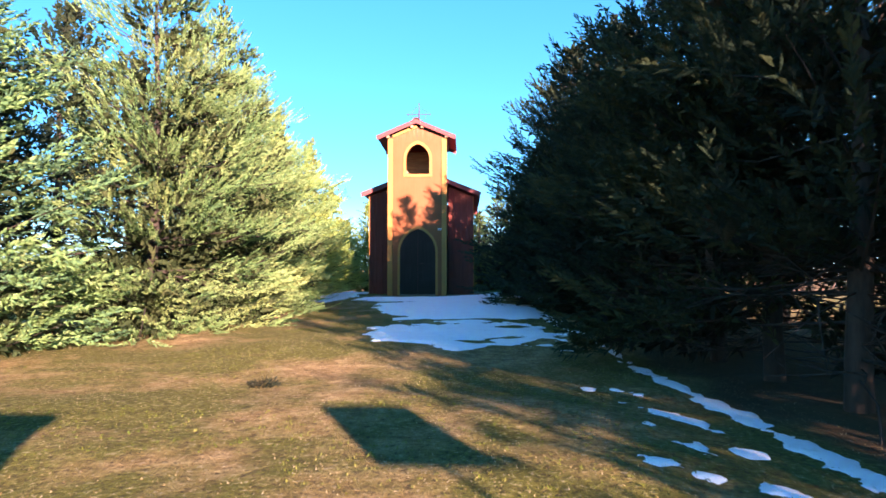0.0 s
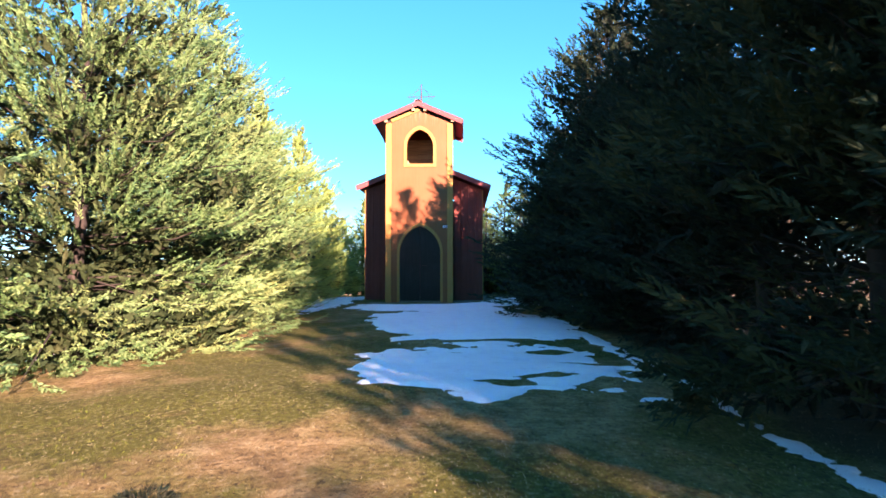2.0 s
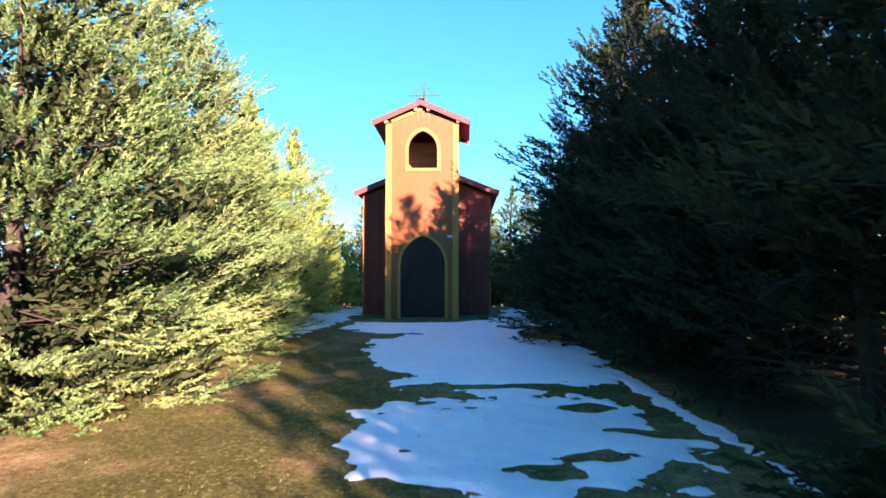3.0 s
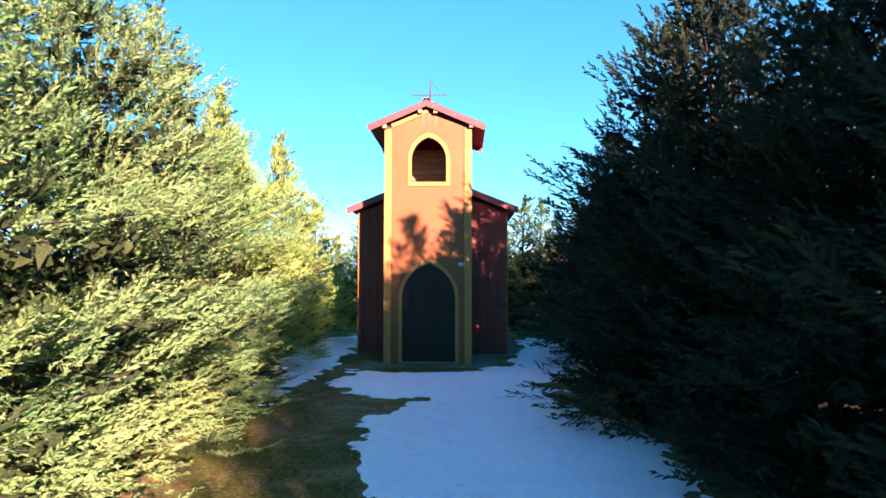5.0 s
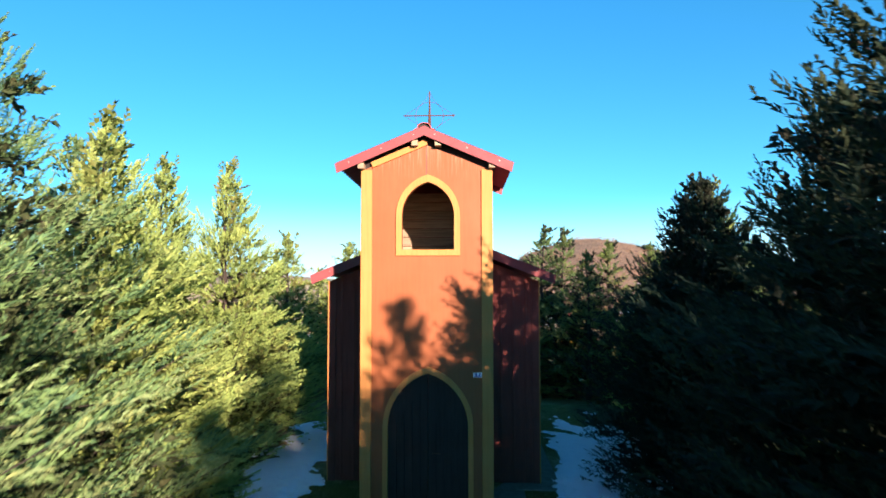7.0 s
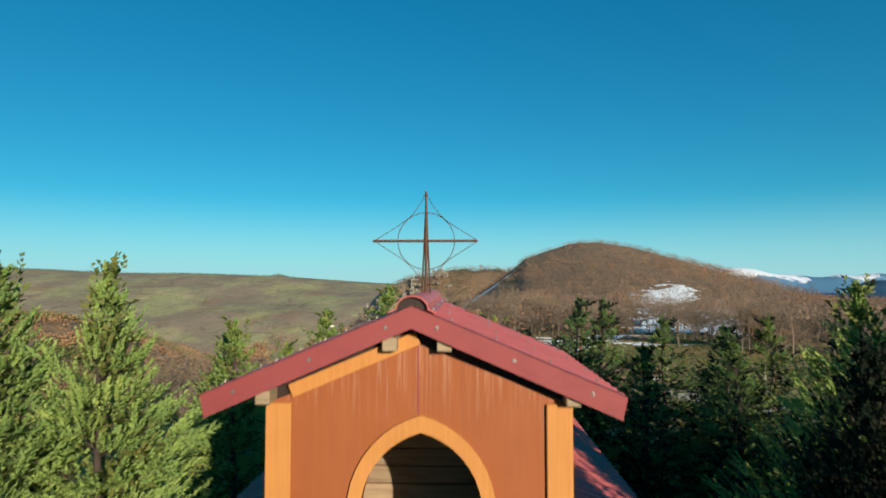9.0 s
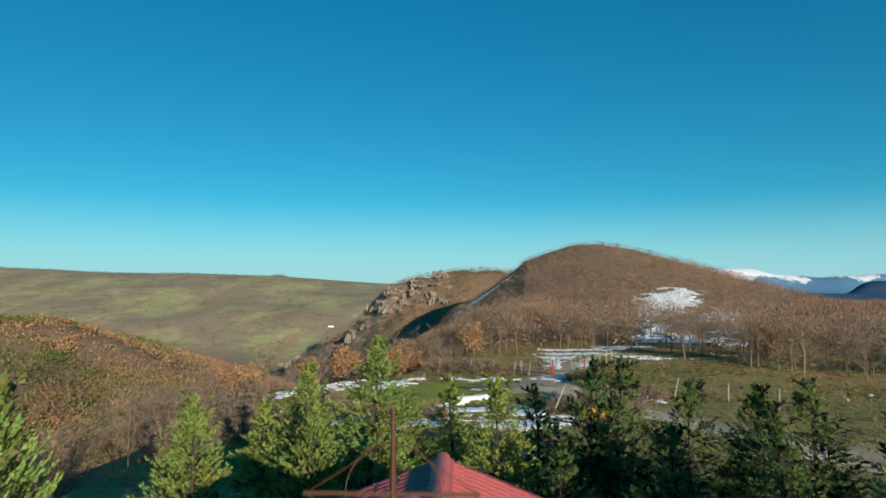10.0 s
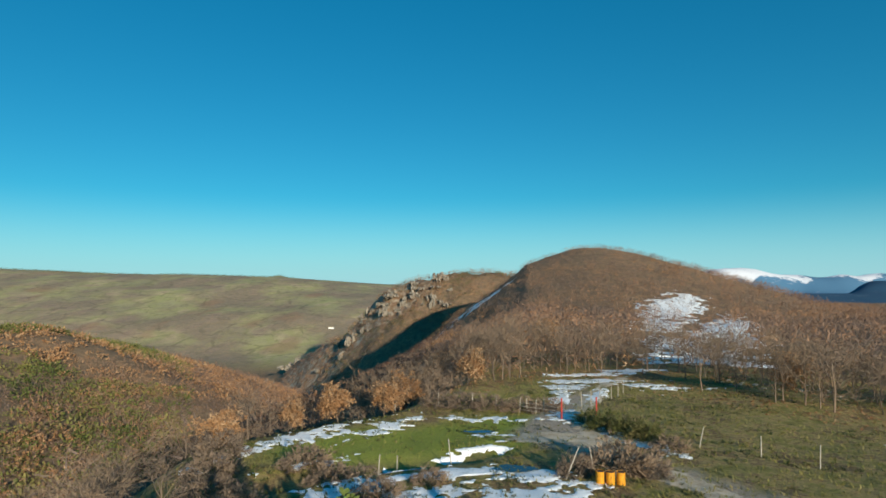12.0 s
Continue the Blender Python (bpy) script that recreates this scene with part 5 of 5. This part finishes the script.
wx, wy = scatter(2600, rng, -1700, -560, 1880, 2020, lambda x, y, r: r < 0.8)
woods("skyline_woods", wx, wy, 4.0, M_SHRUB, rng, "thin dark line of woods on the far plateau", 10, 1.0)
BT = "bare deciduous tree with fine grey-brown twigs"
protos = [bare_tree(31, 7.5, M_TWIG, BT), bare_tree(32, 6.5, M_TWIG, BT), bare_tree(33, 6.0, M_TWIG, BT), bare_tree(34, 4.2, M_TWIG, "young oak holding withered orange-brown leaves", M_RUST)]
spots = [[], [], [], []]
for k in range(180):
    while True:
        x, y = rng.uniform(-12, 70), rng.uniform(50, 110)
        front = lerp_at(x, [-20, -2, 8, 16, 20, 30, 45, 70], [56, 64, 74, 76, 64, 56, 50, 46])
        if y > front and rng.uniform() < math.exp(-(y - front) / 16) and not (13 < x < 24 and y < 74) and snow_clear(np.array(x), np.array(y)):
            break
    spots[int(rng.choice(4, p=[0.33, 0.33, 0.28, 0.06]))].append((x, y, rng.uniform(0, 360), rng.uniform(0.75, 1.25), rng.uniform(0.9, 1.3)))
for x, y, k in ((-12.5, 46.5, 3), (-9.5, 50, 3), (-6.5, 54, 3), (-18, 42, 1), (-14.5, 44, 1), (-20, 36, 2), (-17, 33, 1), (-3, 58, 0), (-1, 60, 1)):
    spots[k].append((x, y, rng.uniform(0, 360), rng.uniform(0.55, 0.85), 1.2))
for k in range(34):
    y = rng.uniform(24, 54)
    spots[int(rng.choice(4, p=[0.1, 0.4, 0.4, 0.1]))].append((float(edge_x(y)) - rng.uniform(0.5, 11), y, rng.uniform(0, 360), rng.uniform(0.5, 0.85), 1.25))
for k in range(16):
    spots[int(rng.integers(0, 3))].append((rng.uniform(27, 42), rng.uniform(72, 104), rng.uniform(0, 360), rng.uniform(0.8, 1.1), 1.0))
for proto, where in zip(protos, spots):
    plant(proto, where)


def bush(name, seed, r, h, material, label, n=280):
    g = np.random.default_rng(seed)
    b = tagged(empty(name, 0, 0, 0), label, "bush", "bushes on the meadow")
    d = unit(g.normal(0, 1, (n, 3)) * np.array([1, 1, 0.8]))
    d[:, 2] = np.abs(d[:, 2])
    rr = g.uniform(0.35, 1.0, n) ** 0.6 * (1 + 0.3 * vnoise(d[:, 0] * 3 + seed, d[:, 1] * 3, seed))
    p = d * rr[:, None] * np.array([r, r, h])
    c = new("bramble", spray_mesh("bramble", p, unit(d + g.normal(0, 0.5, (n, 3))), unit(g.normal(0, 1, (n, 3))), np.full(n, 0.3), 0.22, 0.045, 5, material, g))
    c.parent = b
    s = new("stem_work", limb_mesh("stem_work", np.zeros((14, 3)), p[:14] * 0.5 + g.normal(0, 0.05, (14, 3)), p[:14] * 0.95, np.full(14, 0.02), M_BARK))
    s.parent = b
    s["kind"] = "stuff"
    return b


b1 = bush("bush", 51, 1.3, 1.2, M_TWIG, "leafless brown bramble bush")
b2 = bush("bush", 52, 1.2, 1.1, M_SHRUB, "dark evergreen shrub beside the track")
plant(b1, [(9.0, 38.0, 0, 1.3, 1.2), (6.3, 36.8, 40, 0.8, 1.0), (10.6, 37.2, 80, 0.8, 1.2), (5.2, 55.5, 120, 0.9, 1.4), (2.6, 56, 10, 0.9, 1.4), (0.2, 56.5, 50, 0.9, 1.4), (-2, 57, 90, 0.9, 1.4), (-4, 33, 0, 0.8, 1.2), (-1.5, 35, 0, 0.6, 1.2), (7.5, 56, 60, 0.8, 1.3), (13.5, 42.5, 0, 0.7, 1.3), (-7, 36, 30, 0.9, 1.2), (-9, 38, 30, 0.9, 1.2), (-12.5, 33, 15, 0.9, 1.3), (-14, 36.5, 55, 1.0, 1.2), (-11.5, 29.5, 95, 0.8, 1.3), (-15, 40.5, 130, 1.0, 1.2), (-10.2, 31, 170, 0.8, 1.2), (-13.2, 27, 200, 1.0, 1.2), (-5.5, 37.5, 70, 0.7, 1.0)])
plant(b2, [(10.8, 48.5, 0, 1.0, 1.1), (11.8, 46.8, 60, 1.0, 1.1), (12.8, 45.2, 120, 1.0, 1.1), (10.2, 50.5, 200, 0.8, 1.1)])

# ---- fence, gate, skip ----


def fence_post(x, y, h, tilt, material, label, r=0.036):
    p = tagged(empty("fence_post", x, y, gz(x, y)), label, "post", "fence posts on the meadow")
    bm = tube([(0, 0, -0.2), (0.0, 0, h * 0.5), (0.01, 0, h)], r, 7, r * 0.85)
    part("post", bm, material, p)
    p.matrix_basis = Matrix.Translation((x, y, gz(x, y))) @ pose(0, 0, 0, 0, tilt, 0)
    return p


GP = "pale weathered wooden fence post"
for x, y, h, tilt in ((-0.5, 39.2, 1.5, -6), (5.8, 36, 1.9, 22), (7.6, 37.4, 1.4, -10), (-3.6, 38, 1.2, 0), (-4.4, 36, 1.2, 3), (15.6, 43, 1.4, 12), (18.6, 41, 1.3, 0), (21, 39, 1.4, 2),
                      (5.0, 54.6, 1.3, 2), (5.6, 54.4, 1.3, -2), (6.3, 54.3, 1.2, 3), (7.0, 54.4, 1.2, 0), (1.0, 56, 1.3, 0), (3, 55.4, 1.2, 4), (10.6, 56.5, 1.5, -3), (11.6, 57.5, 1.4, 0), (12.6, 58.5, 1.4, 0),
                      (14, 60, 1.3, 0), (15, 61.5, 1.3, 0), (16, 63.5, 1.3, 0), (-6, 58, 1.2, 0), (-2, 56.6, 1.2, 0)):
    fence_post(x, y, h, tilt, M_GREYWOOD, GP)
for x, y in ((8.1, 51.9), (11.0, 52.5)):
    fence_post(x, y, 1.7, 0, M_REDPOST, "red painted gate post", 0.08)
rail = tagged(empty("rail_fence", 0, 0, 0), "low pale rail fence beside the gate", "fence")
for k in range(3):
    part("rail", tube([(4.9, 54.6, gz(5, 54.6) + 0.3 + 0.3 * k), (6.5, 53.2, gz(6.5, 53.2) + 0.32 + 0.3 * k), (8.0, 52.0, gz(8, 52) + 0.3 + 0.3 * k)], 0.018, 5), M_GREYWOOD, rail)
BARREL = [(0.0, 0.285), (0.02, 0.295), (0.27, 0.285), (0.29, 0.30), (0.32, 0.285), (0.56, 0.285), (0.58, 0.30), (0.61, 0.285), (0.86, 0.285), (0.88, 0.295)]
for k in range(3):
    bx, by = 7.45 + k * 0.535, 35.2 - 0.06 * k
    barrel = tagged(empty("steel_barrel", bx, by, gz(bx, by) - 0.02, 40 * k), "rusty orange-yellow steel barrel standing by the brambles", "barrel", "barrels on the meadow")
    bm = bmesh.new()
    rings = [[bm.verts.new((r * math.cos(a * math.tau / 20), r * math.sin(a * math.tau / 20), z)) for a in range(20)] for z, r in BARREL]
    for r0, r1 in zip(rings, rings[1:]):
        for a in range(20):
            bm.faces.new((r0[a], r0[(a + 1) % 20], r1[(a + 1) % 20], r1[a]))
    bm.faces.new(rings[0])
    part("drum", bm, M_ORANGE, barrel)
    part("lid", tube([(0, 0, 0.862), (0, 0, 0.872)], 0.282, 20), M_IRON, barrel, "rusted lid")
    part("rim", tube([(0.29 * math.cos(a * math.tau / 20), 0.29 * math.sin(a * math.tau / 20), 0.885) for a in range(21)], 0.009, 5), M_ORANGE, barrel)
    barrel.scale = (0.78, 0.78, 0.78)
    part("bung", tube([(0.18, 0.05, 0.87), (0.18, 0.05, 0.89)], 0.03, 8), M_IRON, barrel)
house = tagged(empty("farmhouse", -259, 1176, gz(-259, 1176) - 0.5), "tiny white farmhouse on the far slope", "house")
house.scale = (0.75, 0.75, 0.75)
part("wall", box(-7, 7, -3, 3, 0, 3.2), M_WHITE, house)
part("roof", slab([(-7.5, 3.22), (7.5, 3.22), (6, 5), (-6, 5)], [], -3.5, 3.5), M_STONE, house)


def crag(x, y, h, w, seed):
    """A pale rock outcrop of a few leaning, broken blocks."""
    c = tagged(empty("rock_outcrop", x, y, gz(x, y)), "pale cracked rock outcrop on the wooded ridge", "rock", "outcrops on the ridge")
    q = random.Random(seed)
    for k in range(5):
        bm = bmesh.new()
        bmesh.ops.create_icosphere(bm, subdivisions=2, radius=1)
        sx, sy, sz = w * q.uniform(0.14, 0.30), w * q.uniform(0.3, 0.7), h * q.uniform(0.5, 1.1)
        off = Vector((q.uniform(-0.6, 0.6) * w, q.uniform(-0.3, 0.3) * w, 0))
        for v in bm.verts:
            n = noise.noise(v.co * 1.9 + Vector((seed * 3.1 + k, 0, 0))) * 0.8 + noise.noise(v.co * 5 + Vector((k, seed, 0))) * 0.55
            v.co = v.co * (1 + n)
            v.co = Vector((v.co.x * sx, v.co.y * sy, (v.co.z + 0.35) * sz)) + off + Vector((v.co.z * q.uniform(-0.05, 0.05) * w, 0, 0))
        part("rock", bm, M_CRAG, c)


for k, (x, y, h, w) in enumerate(((-112, 606, 12, 6), (-119, 600, 10, 6), (-108, 612, 8, 5), (-86, 628, 5, 8), (-72, 620, 5, 9), (-58, 606, 9, 6), (-52, 590, 7, 4), (-40, 606, 4, 7), (-150, 640, 4, 8), (-225, 775, 13, 13), (-205, 765, 9, 10), (-25, 598, 3, 8), (-92, 600, 4, 5), (-66, 600, 5, 5), (-78, 606, 5, 4))):
    crag(x, y - 6, h * 0.40, w * 1.2, k)
for k in range(44):
    x = rng.uniform(-132, -10)
    crag(x, lerp_at(x, [-135, -80, 0], [660, 640, 610]) - rng.uniform(6, 58), rng.uniform(1.6, 4.0), rng.uniform(4.0, 8.0), 60 + k)


# ---- litter and grass on the ground ----


def tufts(name, x, y, size, material, rng, label, blades=5, flat=0.0, lean=0.5):
    n = len(x)
    z = ground_z(x, y)
    az = rng.uniform(0, math.tau, (n, blades))
    ele = rng.uniform(0.2, 1.4, (n, blades)) * (1 - flat) + 0.05
    ln = size * rng.uniform(0.5, 1.3, (n, blades))
    d = np.stack([np.cos(az) * np.cos(ele), np.sin(az) * np.cos(ele), np.sin(ele)], -1)
    w = np.stack([-np.sin(az), np.cos(az), 0 * az], -1) * (ln * (0.10 + 0.28 * flat))[..., None]
    root = np.stack([x[:, None] + rng.normal(0, size * 0.3, (n, blades)), y[:, None] + rng.normal(0, size * 0.3, (n, blades)), z[:, None] + 0.004 + 0 * az], -1)
    v = np.stack([root - w, root + w, root + d * ln[..., None]], 2)
    ob = new(name, fast_mesh(name, v.reshape(-1, 3), np.arange(n * blades * 3).reshape(-1, 3), [material]))
    return tagged(ob, label, "ground cover", kind="stuff")




def road_c_at(y):
    return lerp_at(y, [24, 30, 36, 42, 47, 52, 60, 70, 90], [20, 17, 13.4, 10.5, 8.5, 9.4, 12, 17, 22])


M_LITTER = foliage_mat("leaf_litter", [(0.12, 0.075, 0.035), (0.30, 0.21, 0.09), (0.50, 0.40, 0.23)], 0.1, 0.9, 0.25)
g = np.random.default_rng(91)
lx, ly = scatter(105000, g, -4.8, 4.0, -18.8, -3, lambda x, y, r: r < 0.25 + 0.75 * smooth(-6, -13, y))
tufts("leaf_litter", lx, ly, 0.011, M_LITTER, g, "dry needle and leaf litter on the path", 1, 0.45)
lx, ly = scatter(20000, g, -4.8, 4.8, -18.8, 4, lambda x, y, r: (vnoise(x * 0.9, y * 0.9, 4) > 0.1) & (np.abs(x) > 1.1 * (y > -1.4)) & (x < 3.3))
tufts("moss_grass", lx, ly, 0.018, M_GRASS, g, "short mossy grass on the path", 5, 0.2)
lx, ly = scatter(24000, g, -24, 50, 22, 72, lambda x, y, r: (edge_x(y) - x < 1.5) & (r < 0.3 + 0.9 * (vnoise(x * 0.25, y * 0.25, 6) > 0)))
tufts("meadow_grass", lx, ly, 0.2, M_MEADOW, g, "rough winter grass on the meadow", 3, 0.25)
lx, ly = scatter(9000, g, -14, 75, 46, 105, lambda x, y, r: (y > lerp_at(x, [-20, -2, 8, 16, 20, 30, 45, 75], [55, 60, 68, 72, 60, 50, 44, 40])) & (r < 0.75) & snow_clear(x, y))
tufts("bracken", lx, ly, 0.26, M_RUST, g, "withered bracken and brambles under the bare trees", 5, 0.45)
lx, ly = scatter(9000, g, -20, 60, 24, 75, lambda x, y, r: (edge_x(y) - x < 2) & (vnoise(x * 0.35, y * 0.35, 12) > 0.15) & (np.abs(x - road_c_at(y)) > 1.8))
tufts("tussocks", lx, ly, 0.24, M_SHRUB, g, "dark tussocks and low scrub on the meadow", 7, 0.4)
lx, ly = scatter(420, g, 16, 60, 42, 72, lambda x, y, r: vnoise(x * 0.12, y * 0.12, 14) > 0.25)


def stones(name, x, y, rng, label):
    """Scattered half-buried stones, one joined mesh."""
    bm = bmesh.new()
    bmesh.ops.create_icosphere(bm, subdivisions=1, radius=1)
    bv = np.array([v.co for v in bm.verts])
    bf = np.array([[v.index for v in f.verts] for f in bm.faces])
    bm.free()
    n = len(x)
    r = rng.uniform(0.06, 0.28, n)
    v = bv[None] * (r[:, None] * rng.uniform(0.7, 1.3, (n, len(bv))))[..., None] * np.array([1.2, 1.0, 0.7]) + np.stack([x, y, ground_z(x, y)], -1)[:, None]
    f = bf[None] + (np.arange(n) * len(bv))[:, None, None]
    return tagged(new(name, fast_mesh(name, v.reshape(-1, 3), f.reshape(-1, 3), [M_STONE])), label, "stones", kind="stuff")


stones("field_stones", lx, ly, g, "pale stones scattered below the trees")

# dark leaflets that stand in for the drone's small shadow on the path
wr = np.random.default_rng(5)
wd = unit(np.abs(wr.normal(0, 1, (46, 3))) * np.sign(wr.normal(0, 1, (46, 3))) * np.array([1.2, 1, 0.4]))
wd[:, 2] = np.abs(wd[:, 2])
weed = tagged(new("weed", spray_mesh("weed", wd * np.array([0.07, 0.05, 0.02]) + np.array([-0.2, -14.0, gz(-0.2, -14.0) + 0.004]), wd, unit(wr.normal(0, 1, (46, 3))), np.full(46, 0.06), 0.035, 0.014, 4, M_INNER_DARK_SHADED, wr)), "small dark flat tuft standing in for a drone's shadow on the mossy path", "weed")
